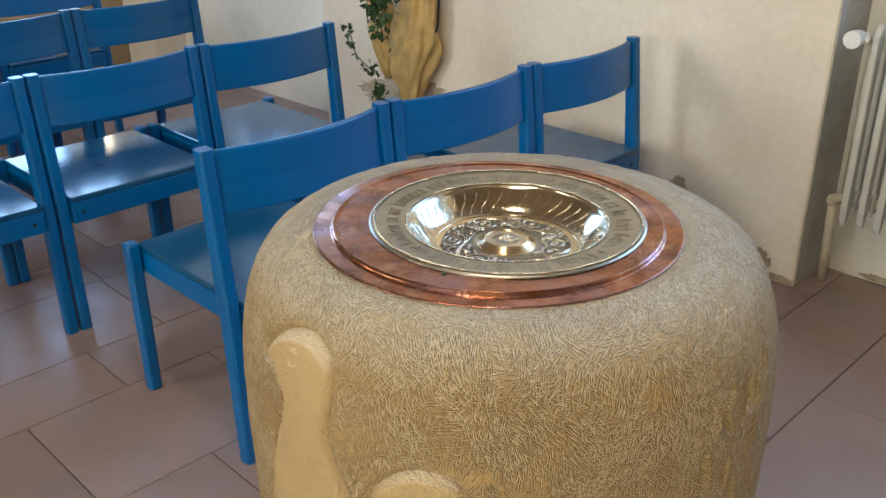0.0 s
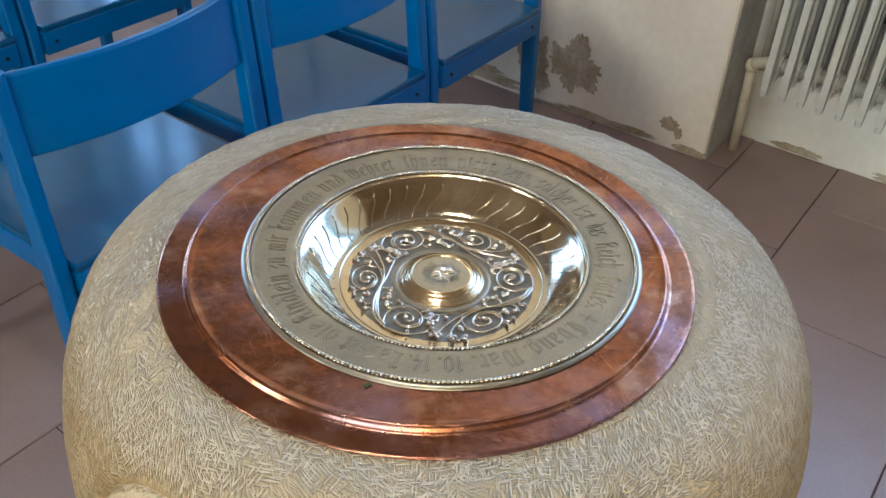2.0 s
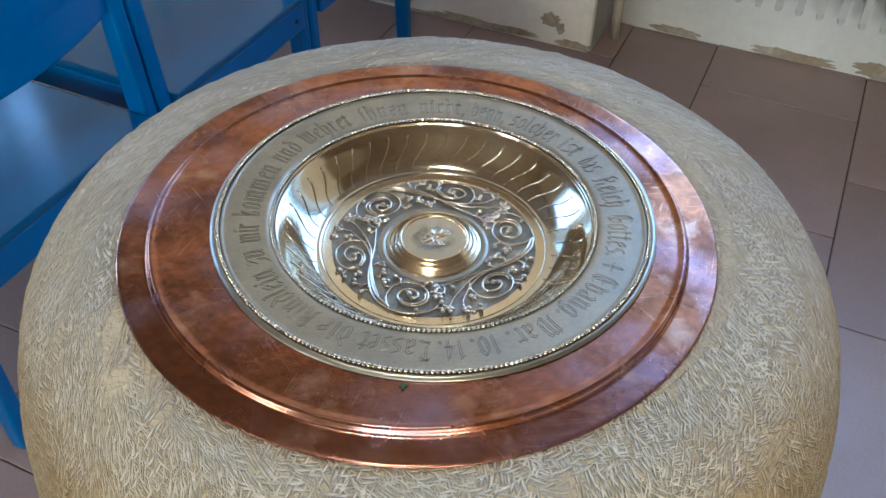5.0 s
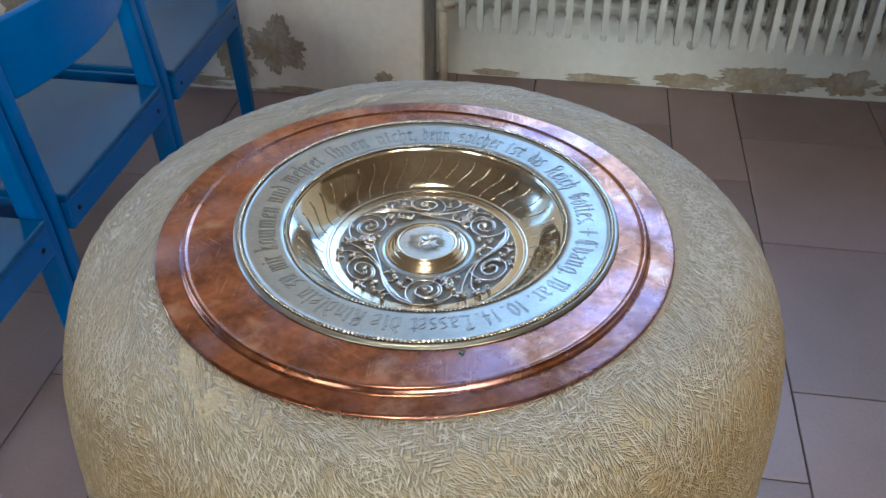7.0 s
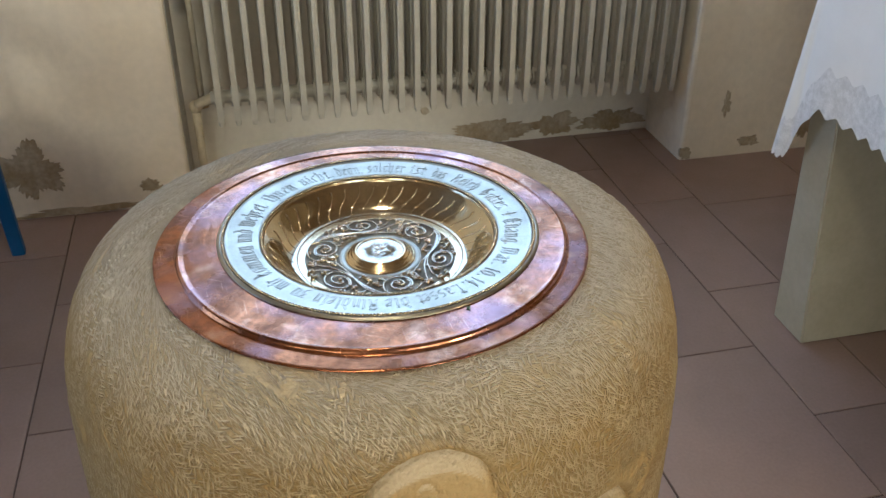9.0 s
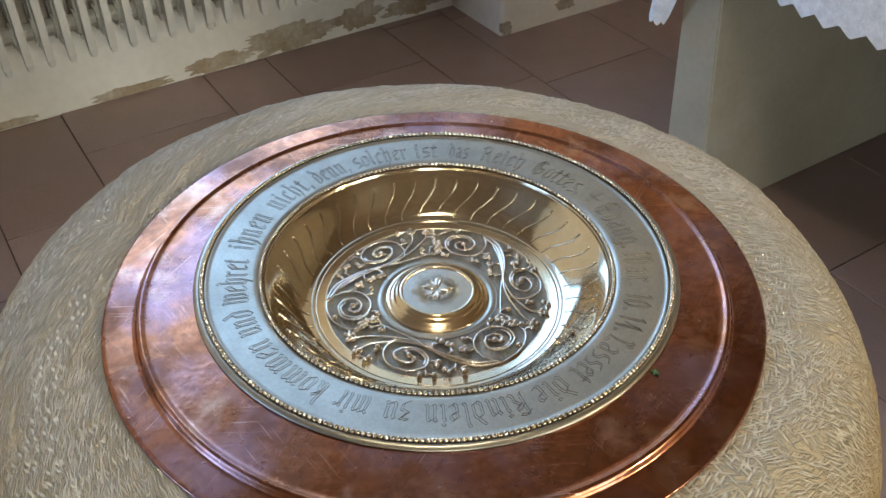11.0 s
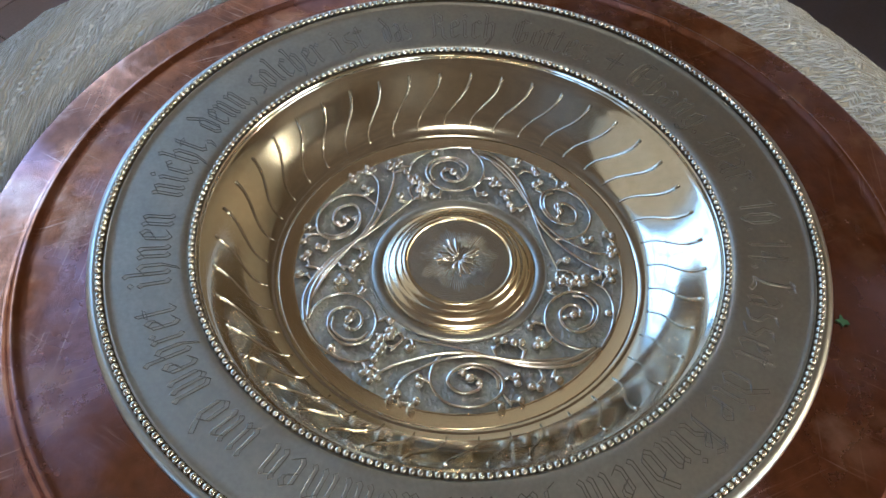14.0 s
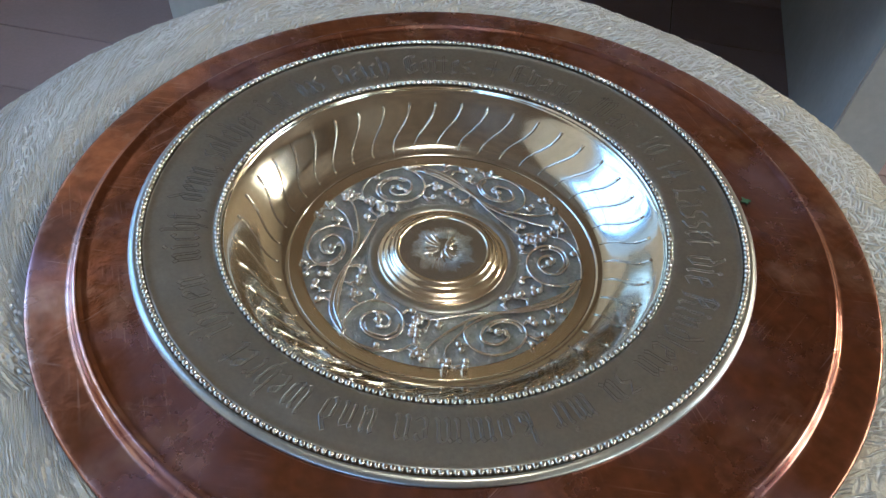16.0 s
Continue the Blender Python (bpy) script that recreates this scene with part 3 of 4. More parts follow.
boss = [(0.0432, 0.8664), (0.0428, 0.8676), (0.0415, 0.8682), (0.0402, 0.8681), (0.0392, 0.8690), (0.0374, 0.8702), (0.0362, 0.8702), (0.0352, 0.8716), (0.0338, 0.8728), (0.0326, 0.8729), (0.0318, 0.8742), (0.0306, 0.8750), (0.0292, 0.8750), (0.0285, 0.8744), (0.0283, 0.8730), (0.0, 0.8730), (0.0, 0.8660)]
revolve(bm, boss, 96)
boss_part = part("boss", bm, GILT, dish, "gilt stepped boss", smooth=True)


def beads(name, radius, z, count, size):
    one = bmesh.new()
    bmesh.ops.create_icosphere(one, subdivisions=2, radius=size)
    co = [v.co.copy() for v in one.verts]
    fc = [[v.index for v in f.verts] for f in one.faces]
    one.free()
    verts, faces = [], []
    for i in range(count):
        a = 2 * math.pi * i / count
        o = Vector((radius * math.cos(a), radius * math.sin(a), z))
        base = len(verts)
        verts += [tuple(o + c) for c in co]
        faces += [[base + k for k in f] for f in fc]
    me = bpy.data.meshes.new(name)
    me.from_pydata(verts, [], faces)
    me.polygons.foreach_set("use_smooth", [True] * len(faces))
    me.materials.append(WARM_SILVER)
    ob = new(name, me)
    ob.parent = dish
    return tagged(ob, "row of small warm-tinted silver beads", kind="stuff")


beads("outer_beading", 0.1852, 0.9097, 300, 0.00178)
beads("inner_beading", 0.1406, 0.9043, 232, 0.00172)
for r, z in ((0.185, 0.90795), (0.1406, 0.9031)):
    bm = bmesh.new()
    revolve(bm, [(r - 0.0019, z), (r + 0.0019, z), (r + 0.0019, z + 0.0004), (r - 0.0019, z + 0.0004)], 160, closed=True)
    part("bead_channel", bm, DARK_METAL, dish, "dark groove under the beads")
bm = bmesh.new()
revolve(bm, [(0.0420, 0.8662), (0.0422, 0.8669), (0.0486, 0.8669), (0.0490, 0.8666), (0.0494, 0.8670), (0.0498, 0.8669), (0.0499, 0.8662)], 96, closed=True)
bm2 = bmesh.new()
revolve(bm2, [(0.0915, 0.8664), (0.0916, 0.8673), (0.0922, 0.8670), (0.0930, 0.8674), (0.0995, 0.8675), (0.1003, 0.8680), (0.1004, 0.8664)], 128, closed=True)
part("floor_band", bm2, GILT, dish, "plain gilt band round the scrolls", True)
part("floor_ring", bm, SATIN, dish, "plain polished ring round the boss", True)

# chased S-shaped flutes round the bowl wall
bm = bmesh.new()
pts = []
for k in range(11):
    t = k / 10
    r = 0.1312 - 0.0255 * t
    zed = float(np.interp(r, [p[0] for p in wall][::-1], [p[1] for p in wall][::-1]))
    a = radians(8.5 * (t - 0.5) - 1.1 * math.sin(2 * math.pi * t))
    pts.append((r * math.cos(a), r * math.sin(a), zed + 0.0002))
tube(bm, pts, 0.0010, 6, taper=0.4)
first = part("flute", bm, WARM_SILVER, dish, smooth=True)
for i in range(1, 42):
    share("flute", first.data, dish, pose(0, 0, 0, 0, 0, 360 * i / 42))

# scrolling foliage on the bowl floor: three branches with two volutes each
def branch():
    """A branch from its root at the outer edge: parallel stems sweeping inwards, two volutes, sprigs and berries."""
    bm = bmesh.new()
    z0 = 0.8667
    paths = []

    def at(angle, r, z=0.0):
        a = radians(angle)
        return (r * math.cos(a), r * math.sin(a), z0 + z)

    def strand(points, rad, taper, lift=0.0006, steps=6):
        line = smooth_profile([at(a, r, lift + 0.0008 * math.sin(math.pi * i / (len(points) - 1))) for i, (a, r) in enumerate(points)], steps)
        tube(bm, line, rad, 7, taper=taper)
        paths.extend(line)

    def berry(angle, r, rad):
        bmesh.ops.create_icosphere(bm, subdivisions=2, radius=rad, matrix=Matrix.Translation(at(angle, r, rad * 0.6)))

    # the stems
    strand([(1, 0.0912), (-10, 0.0870), (-22, 0.0765), (-34, 0.0655), (-46, 0.0570), (-58, 0.0532), (-72, 0.0530), (-86, 0.0560)], 0.0015, 0.45)
    strand([(0, 0.0890), (-12, 0.0822), (-24, 0.0718), (-38, 0.0618), (-52, 0.0570), (-64, 0.0585), (-75, 0.0650), (-83, 0.0745), (-86, 0.0830)], 0.0017, 0.5)
    strand([(-8, 0.0842), (-20, 0.0730), (-33, 0.0640), (-48, 0.0590), (-61, 0.0610), (-70, 0.0680), (-76, 0.0770), (-77, 0.0860)], 0.0011, 0.7)
    # volute on the outer side of the stems
    strand([(-63, 0.0575), (-66.5, 0.0670), (-65, 0.0780), (-58, 0.0868), (-48, 0.0885), (-40, 0.0835), (-37.5, 0.0745), (-42, 0.0665), (-50, 0.0640), (-57, 0.0680), (-59, 0.0750), (-54, 0.0805), (-47.5, 0.0790), (-46, 0.0735), (-50, 0.0712)], 0.0009, 1.45, 0.0010, 5)
    strand([(-40, 0.0800), (-39.5, 0.0735), (-44, 0.0675), (-50, 0.0660), (-55, 0.0690)], 0.0012, 0.6, 0.0010)
    # volute beside the root
    strand([(0, 0.0900), (-5, 0.0810), (-7, 0.0710), (-5, 0.0620), (3, 0.0560), (13, 0.0565), (20, 0.0630), (21, 0.0725), (16.5, 0.0805), (8, 0.0820), (1.5, 0.0765), (1, 0.0685), (6, 0.0630), (12.5, 0.0650), (13.5, 0.0710), (9, 0.0735)], 0.0009, 1.45, 0.0010, 5)
    strand([(18.5, 0.0655), (19, 0.0720), (15, 0.0785), (8, 0.0800), (3, 0.0755)], 0.0012, 0.6, 0.0010)
    # outer arm past the root
    strand([(0, 0.0915), (9, 0.0912), (18, 0.0885), (25, 0.0830), (28, 0.0770)], 0.0012, 0.6)
    for a, r in ((-50, 0.0725), (8, 0.0700)):
        berry(a, r, 0.0030)
        berry(a + 3.2, r + 0.0030, 0.0020)
        berry(a - 2.6, r - 0.0034, 0.0018)
    # sprigs ending in berries
    tips = ((-86, 0.0850, 3), (-77, 0.0885, 3), (-91, 0.0575, 2), (-93, 0.0665, 3), (-70, 0.0895, 2), (-90, 0.0760, 1), (28, 0.0720, 2), (30, 0.0860, 1), (25, 0.0605, 2), (-27, 0.0850, 2), (-34, 0.0895, 1), (-33, 0.0780, 2), (-19, 0.0885, 1), (-14, 0.0660, 3), (-23, 0.0600, 2), (-31, 0.0545, 2), (-11, 0.0555, 1), (22, 0.0530, 1), (-69, 0.0770, 2), (-41, 0.0905, 1), (15, 0.0865, 1), (-80, 0.0610, 1))
    for k, (a, r, many) in enumerate(tips):
        p = Vector(at(a, r))
        q = Vector(min(paths, key=lambda v: (v[0] - p.x) ** 2 + (v[1] - p.y) ** 2))
        side = Vector((-(p.y - q.y), p.x - q.x, 0)) * (0.3 if k % 2 else -0.3)
        mid = (p + q) / 2 + side
        tube(bm, smooth_profile([(q.x, q.y, z0 + 0.0005), (mid.x, mid.y, z0 + 0.0011), (p.x, p.y, z0 + 0.0008)], 4), 0.0009, 5, taper=1.2)
        turn = math.atan2(p.y - q.y, p.x - q.x)
        bmesh.ops.create_icosphere(bm, subdivisions=2, radius=1, matrix=Matrix.Translation((mid.x, mid.y, z0 + 0.0006)) @ Matrix.Rotation(turn + (0.5 if k % 2 else -0.5), 4, "Z") @ Matrix.Diagonal((0.0034, 0.0013, 0.0014, 1)))
        for j in range(many):
            t = turn + (j - (many - 1) / 2) * 2.0
            off = 0.0 if many == 1 else 0.0024
            rad = (0.0028, 0.0024, 0.0026)[(j + k) % 3]
            bmesh.ops.create_icosphere(bm, subdivisions=2, radius=rad, matrix=Matrix.Translation((p.x + off * math.cos(t), p.y + off * math.sin(t), z0 + rad * 0.6)))
    return bm


scroll = part("foliage_branch", branch(), SILVER, dish, "raised silver branch with scrolls and berries", True)
scroll.matrix_basis = pose(0, 0, 0, 0, 0, 105)
for turn in (225, 345):
    share("foliage_branch", scroll.data, dish, pose(0, 0, 0, 0, 0, turn))["label"] = "raised silver branch with scrolls and berries"

bm = bmesh.new()
revolve(bm, [(0.0, 0.8728), (0.0283, 0.8728), (0.0283, 0.8738), (0.0, 0.8738)], 72)
part("boss_disc", bm, BRUSHED, boss_part, "flat polished disc on the boss")

# engraved rays and a small raised emblem on the boss
bm = bmesh.new()
rng = random.Random(3)
for k in range(96):
    a = 2 * math.pi * k / 96
    far = 0.0195 + 0.0013 * math.sin(7 * a + 0.6) + 0.0012 * math.sin(11 * a) + rng.uniform(-0.0014, 0.0014)
    near = 0.0105 + rng.uniform(-0.002, 0.002)
    tube(bm, [(near * math.cos(a), near * math.sin(a), 0.87385), (far * math.cos(a + 0.03), far * math.sin(a + 0.03), 0.87385)], 0.00042, 4, taper=0.4)
part("engraved_burst", bm, STIPPLE, boss_part, "burst of finely engraved rays")
bm = bmesh.new()
for a, length, wide, off in ((100, 0.0150, 0.0030, 0.002), (84, 0.0135, 0.0026, 0.003), (118, 0.0120, 0.0026, 0.002), (165, 0.0125, 0.0030, 0.002), (150, 0.0105, 0.0024, 0.002), (20, 0.0125, 0.0032, 0.002), (4, 0.0105, 0.0026, 0.002), (285, 0.0120, 0.0040, 0.0), (262, 0.0095, 0.0026, 0.001), (225, 0.0070, 0.0020, 0.001), (328, 0.0075, 0.0020, 0.001)):
    m = Matrix.Rotation(radians(a - 85), 4, "Z") @ Matrix.Translation((off + length / 2, 0, 0.8741)) @ Matrix.Diagonal((length / 2, wide / 2, 0.0009, 1))
    bmesh.ops.create_icosphere(bm, subdivisions=2, radius=1, matrix=m)
part("emblem", bm, SILVER, boss_part, "small raised emblem", True)


# inscription in broken script, reading clockwise with the letter tops outwards
def stem(x, top=1.0):
    return [(x - 0.09, top), (x, top - 0.12), (x, 0.12), (x + 0.1, 0)]


LEFT_BOW = [(0.35, 1.0), (0.13, 0.84), (0.13, 0.16), (0.30, 0)]
# strokes of each letter in units of the small letters' height, and its width
LETTERS = {
    "i": (0.35, stem(0.15), [(0.10, 1.30), (0.20, 1.20)]),
    "n": (0.72, stem(0.15), stem(0.50), [(0.18, 0.85), (0.40, 1.0)]),
    "m": (1.07, stem(0.15), stem(0.50), stem(0.85), [(0.18, 0.85), (0.40, 1.0)], [(0.53, 0.85), (0.75, 1.0)]),
    "u": (0.72, stem(0.15), stem(0.50), [(0.25, 0), (0.47, 0.14)]),
    "r": (0.52, stem(0.15), [(0.20, 0.86), (0.36, 1.0), (0.46, 0.86)]),
    "e": (0.58, [(0.38, 1.0), (0.15, 0.86), (0.15, 0.14), (0.28, 0), (0.50, 0.14)], [(0.36, 1.0), (0.50, 0.84), (0.46, 0.66), (0.17, 0.52)]),
    "c": (0.55, [(0.38, 1.0), (0.15, 0.86), (0.15, 0.14), (0.28, 0), (0.50, 0.14)], [(0.36, 1.0), (0.50, 0.86)]),
    "o": (0.65, LEFT_BOW, [(0.33, 1.0), (0.52, 0.84), (0.52, 0.16), (0.30, 0)]),
    "d": (0.65, [(0.36, 0.97), (0.13, 0.84), (0.13, 0.16), (0.30, 0)], [(0.10, 1.42), (0.52, 0.86), (0.52, 0.16), (0.30, 0)]),
    "a": (0.66, [(0.12, 0.88), (0.28, 1.0), (0.48, 0.86), (0.48, 0.12), (0.58, 0)], [(0.45, 0.58), (0.14, 0.42), (0.14, 0.12), (0.26, 0), (0.46, 0.14)]),
    "s": (0.60, [(0.50, 1.0), (0.16, 0.90), (0.16, 0.62), (0.50, 0.42), (0.50, 0.12), (0.14, 0)]),
    "t": (0.45, [(0.15, 1.22), (0.15, 0.12), (0.27, 0), (0.40, 0.1)], [(0, 0.95), (0.36, 0.95)]),
    "l": (0.38, [(0.05, 1.45), (0.15, 1.34), (0.15, 0.12), (0.26, 0)]),
    "h": (0.68, [(0.05, 1.45), (0.15, 1.34), (0.15, 0.12), (0.24, 0)], [(0.18, 0.85), (0.38, 1.0), (0.52, 0.86), (0.52, 0.2), (0.30, -0.3)]),
    "k": (0.62, [(0.05, 1.45), (0.15, 1.34), (0.15, 0.12), (0.26, 0)], [(0.18, 0.7), (0.38, 1.0), (0.48, 0.88), (0.20, 0.58)], [(0.25, 0.58), (0.42, 0.4), (0.42, 0.12), (0.54, 0)]),
    "z": (0.56, [(0.10, 1.0), (0.46, 0.95), (0.14, 0.55), (0.46, 0.4), (0.40, 0), (0.14, -0.15)]),
    "w": (1.0, [(0.05, 1.25), (0.15, 1.1), (0.15, 0.14), (0.32, 0)], [(0.40, 1.15), (0.50, 1.0), (0.50, 0.14), (0.32, 0)], [(0.76, 1.1), (0.86, 0.95), (0.86, 0.14), (0.62, 0), (0.50, 0.14)]),
    "g": (0.62, LEFT_BOW, [(0.33, 1.0), (0.50, 0.86), (0.50, -0.1), (0.32, -0.28), (0.10, -0.18)], [(0.30, 0), (0.50, 0.18)]),
    "v": (0.62, [(0.05, 1.25), (0.15, 1.1), (0.15, 0.14), (0.32, 0)], [(0.36, 1.02), (0.50, 0.88), (0.50, 0.2), (0.32, 0)]),
    "E": (0.84, [(0.70, 1.35), (0.30, 1.42), (0.12, 1.1), (0.12, 0.3), (0.35, 0), (0.72, 0.15)], [(0.40, 1.3), (0.40, 0.1)], [(0.40, 0.75), (0.70, 0.7)]),
    "M": (1.1, [(0.10, 1.2), (0.25, 1.4), (0.25, 0.15), (0.10, 0)], [(0.28, 1.25), (0.50, 1.4), (0.58, 1.2), (0.58, 0.1)], [(0.60, 1.25), (0.80, 1.4), (0.92, 1.2), (0.92, 0.2), (0.70, 0), (0.58, 0.1)]),
    "L": (0.8, [(0.20, 1.4), (0.35, 1.2), (0.30, 0.5), (0.12, 0.1), (0.40, 0.15), (0.70, 0)], [(0.12, 1.3), (0.50, 1.4), (0.60, 1.2)]),
    "K": (0.85, [(0.20, 1.4), (0.20, 0.1), (0.10, 0)], [(0.05, 1.2), (0.35, 1.4), (0.60, 1.3)], [(0.24, 0.8), (0.55, 1.1), (0.65, 0.9), (0.30, 0.7)], [(0.40, 0.7), (0.60, 0.5), (0.60, 0.12), (0.75, 0)]),
    "R": (0.85, [(0.20, 1.35), (0.20, 0.1), (0.08, 0)], [(0.05, 1.2), (0.40, 1.42), (0.62, 1.2), (0.60, 0.9), (0.30, 0.75)], [(0.40, 0.75), (0.62, 0.55), (0.60, 0.1), (0.76, -0.1)]),
    "G": (0.85, [(0.68, 1.25), (0.35, 1.4), (0.10, 1.1), (0.10, 0.3), (0.35, 0), (0.68, 0.2), (0.68, 0.7), (0.45, 0.62)], [(0.36, 1.3), (0.36, 0.15)]),
    "1": (0.4, [(0.05, 1.15), (0.20, 1.35), (0.20, 0.05)]),
    "0": (0.62, [(0.30, 1.3), (0.10, 1.0), (0.10, 0.3), (0.30, 0)], [(0.30, 1.3), (0.50, 1.0), (0.50, 0.3), (0.30, 0)]),
    "4": (0.65, [(0.40, 0), (0.40, 1.35), (0.08, 0.45), (0.60, 0.45)]),
    ".": (0.3, [(0.08, 0.2), (0.18, 0.08)]),
    ",": (0.3, [(0.10, 0.15), (0.18, 0.02), (0.08, -0.22)]),
    "+": (0.8, [(0.35, 1.25), (0.35, 0.15)], [(0.02, 0.7), (0.68, 0.7)]),
}
XH = 0.0153
letter_meshes = {}


def letter_mesh(ch, squeeze):
    """The letter's broad-pen strokes, each engraved as a fine outline."""
    key = (ch, round(squeeze, 2))
    if key not in letter_meshes:
        bm = bmesh.new()
        wide, *strokes = LETTERS[ch]
        for stroke in strokes:
            nib = Vector((0.062, 0.048))
            edge = [Vector(p) + nib for p in stroke] + [Vector(p) - nib for p in reversed(stroke)]
            edge.append(edge[0])
            tube(bm, [((p.x - wide / 2) * XH * squeeze, p.y * XH, 0) for p in edge], 0.00022, 5)
        me = bpy.data.meshes.new("letter")
        bm.to_mesh(me)
        bm.free()
        me.materials.append(ENGRAVED)
        letter_meshes[key] = me
    return letter_meshes[key]


def inscription(word, start, end):
    """Spreads a word over the arc from start to end (degrees, clockwise)."""
    widths = [LETTERS[c][0] + 0.08 for c in word]
    unit = (start - end) / sum(widths)
    squeeze = min(1.25, unit * radians(1) * 0.158 / XH)
    at = start
    for c, wd in zip(word, widths):
        share("letter", letter_mesh(c, squeeze), rim, pose(0, 0, 0, 0, 0, at - unit * wd / 2 - 90) @ Matrix.Translation((0, 0.1512, 0.90535)) @ pose(0, 0, 0, 4.6, 0, 0))
        at -= unit * wd


for word, start, end in (("+", -43.5, -48.5), ("Evang.", -50, -72.5), ("Mar.", -74, -90), ("10.", -92.5, -100.5), ("14.", -102, -109.5), ("Lasset", -110.5, -130.5), ("die", -133, -143), ("Kindlein", -145, -171), ("zu", -173.5, -181), ("mir", -184, -193), ("kommen", -196, -223), ("und", -225.5, -236.5), ("wehret", -239, -259), ("ihnen", -263, -281), ("nicht,", -284.5, -302), ("denn,", -303.5, -317), ("solcher", -318.5, -337.5), ("ist", -340, -348), ("das", -351.5, -358.5), ("Reich", -362.5, -378), ("Gottes.", -381.5, -401.5)):
    inscription(word, start, end)


# ---- a green scrap fallen beside the dish ----
scrap = thing("leaf_scrap", pose(0.1965 * math.cos(radians(-116.5)), 0.1965 * math.sin(radians(-116.5)), 0.9056, 0, 0, 25), "tiny dry green leaf scrap lying on the copper plate", "leaf")
bm = bmesh.new()
outline = [(-0.0032, -0.001), (-0.0012, -0.0022), (0.0008, -0.0012), (0.0034, -0.0016), (0.0018, 0.0006), (0.0026, 0.0028), (0.0, 0.0016), (-0.0022, 0.0024), (-0.0016, 0.0004)]
prism(bm, [(x, y, 0.0002 + 0.1 * abs(x)) for x, y in outline], [(x, y, 0.0009 + 0.2 * abs(x)) for x, y in outline])
part("blade", bm, IVY, scrap)


# ---- chairs ----
def chair(m):
    """Painted wooden stacking chair; the seat looks towards +y."""
    c = thing("chair", m, "blue painted wooden chair with curved backrest and flat seat", "chair", "rows of blue chairs")
    for side in (-1, 1):
        x0, x1 = sorted((side * 0.2695, side * 0.2345))
        bm = bmesh.new()

        def at(y, z, d=0.021):
            return [(x0, y - d, z), (x1, y - d, z), (x1, y + d, z), (x0, y + d, z)]
        prism(bm, at(0.008, 0.0, 0.019), at(0.022, 0.40, 0.024))
        prism(bm, at(0.0221, 0.3995, 0.0239), at(0.055, 0.785, 0.018))
        bmesh.ops.remove_doubles(bm, verts=bm.verts, dist=0.0012)
        bmesh.ops.bevel(bm, geom=[e for e in bm.edges if abs(e.verts[0].co.z - e.verts[1].co.z) > 0.2], offset=0.009, segments=3, affect="EDGES", profile=0.5)
        part("back_leg", bm, BLUE, c, smooth=False)
        bm = bmesh.new()
        prism(bm, [(x0, 0.447, 0), (x1, 0.447, 0), (x1, 0.483, 0), (x0, 0.483, 0)], [(x0, 0.452, 0.437), (x1, 0.452, 0.437), (x1, 0.492, 0.437), (x0, 0.492, 0.437)])
        bmesh.ops.bevel(bm, geom=list(bm.edges), offset=0.007, segments=2, affect="EDGES", profile=0.5)
        part("front_leg", bm, BLUE, c)
        part("side_rail", boxes(((side * 0.222 - 0.011, 0.03, 0.352), (side * 0.222 + 0.011, 0.462, 0.411), 0.004)), BLUE, c)
    rail = part("back_rail", boxes(((-0.233, -0.012, 0.345), (0.233, 0.012, 0.411), 0.004)), BLUE, c)
    for side in (-1, 1):
        bm = bmesh.new()
        bmesh.ops.create_cone(bm, cap_ends=True, segments=10, radius1=0.005, radius2=0.005, depth=0.004, matrix=pose(side * 0.2, -0.0125, 0.378, 90, 0, 0))
        part("bolt_hole", bm, IRON, rail, "dark recessed bolt")
    part("front_rail", boxes(((-0.233, 0.452, 0.352), (0.233, 0.474, 0.411), 0.004)), BLUE, c)
    part("seat", boxes(((-0.2335, -0.014, 0.411), (0.2335, 0.482, 0.428), 0.005)), SEATBLUE, c, "flat blue seat board")
    # curved backrest
    bm = bmesh.new()
    n, thick = 18, 0.0165
    rows = []
    for k in range(n + 1):
        x = -0.236 + 0.472 * k / n
        bow = -0.042 * (1 - (x / 0.236) ** 2)
        y = 0.047 + bow
        rows.append([bm.verts.new((x, y + dy, z)) for dy, z in ((-thick / 2 - 0.006, 0.633), (thick / 2 - 0.006, 0.633), (thick / 2 + 0.005, 0.700), (thick / 2 + 0.008, 0.778), (-thick / 2 + 0.008, 0.778), (-thick / 2 + 0.003, 0.700))])
    for a, b in zip(rows, rows[1:]):
        for j in range(6):
            bm.faces.new((a[j], a[(j + 1) % 6], b[(j + 1) % 6], b[j]))
    bm.faces.new(rows[0][::-1])
    bm.faces.new(rows[-1])
    bmesh.ops.recalc_face_normals(bm, faces=bm.faces)
    es = [e for e in bm.edges if abs(e.verts[0].co.z - e.verts[1].co.z) < 0.001 and abs(e.verts[0].co.x - e.verts[1].co.x) > 0.01 and (e.verts[0].co.z > 0.77 or e.verts[0].co.z < 0.64)]
    bmesh.ops.bevel(bm, geom=es, offset=0.005, segments=2, affect="EDGES", profile=0.5)
    part("backrest", bm, BLUE, c)
    return c


proto = None
PITCH = 0.5465
for row, (s_start, count) in enumerate(((0.03, 3), (-0.50, 3), (-1.04, 4), (-1.04, 4))):
    for k in range(count):
        place = ROOM @ pose(s_start + PITCH * (k + 0.5), 0.845 + 0.92 * row, 0, 0, 0, (0.6, -0.4, 0.3, -0.7)[(row + k) % 4] * 0.6)
        if proto is None:
            proto = chair(place)
        else:
            copy_thing(proto, place)


# ---- radiator ----
rad = thing("radiator", ROOM, "old cream enamelled ribbed radiator in the niche", "radiator")


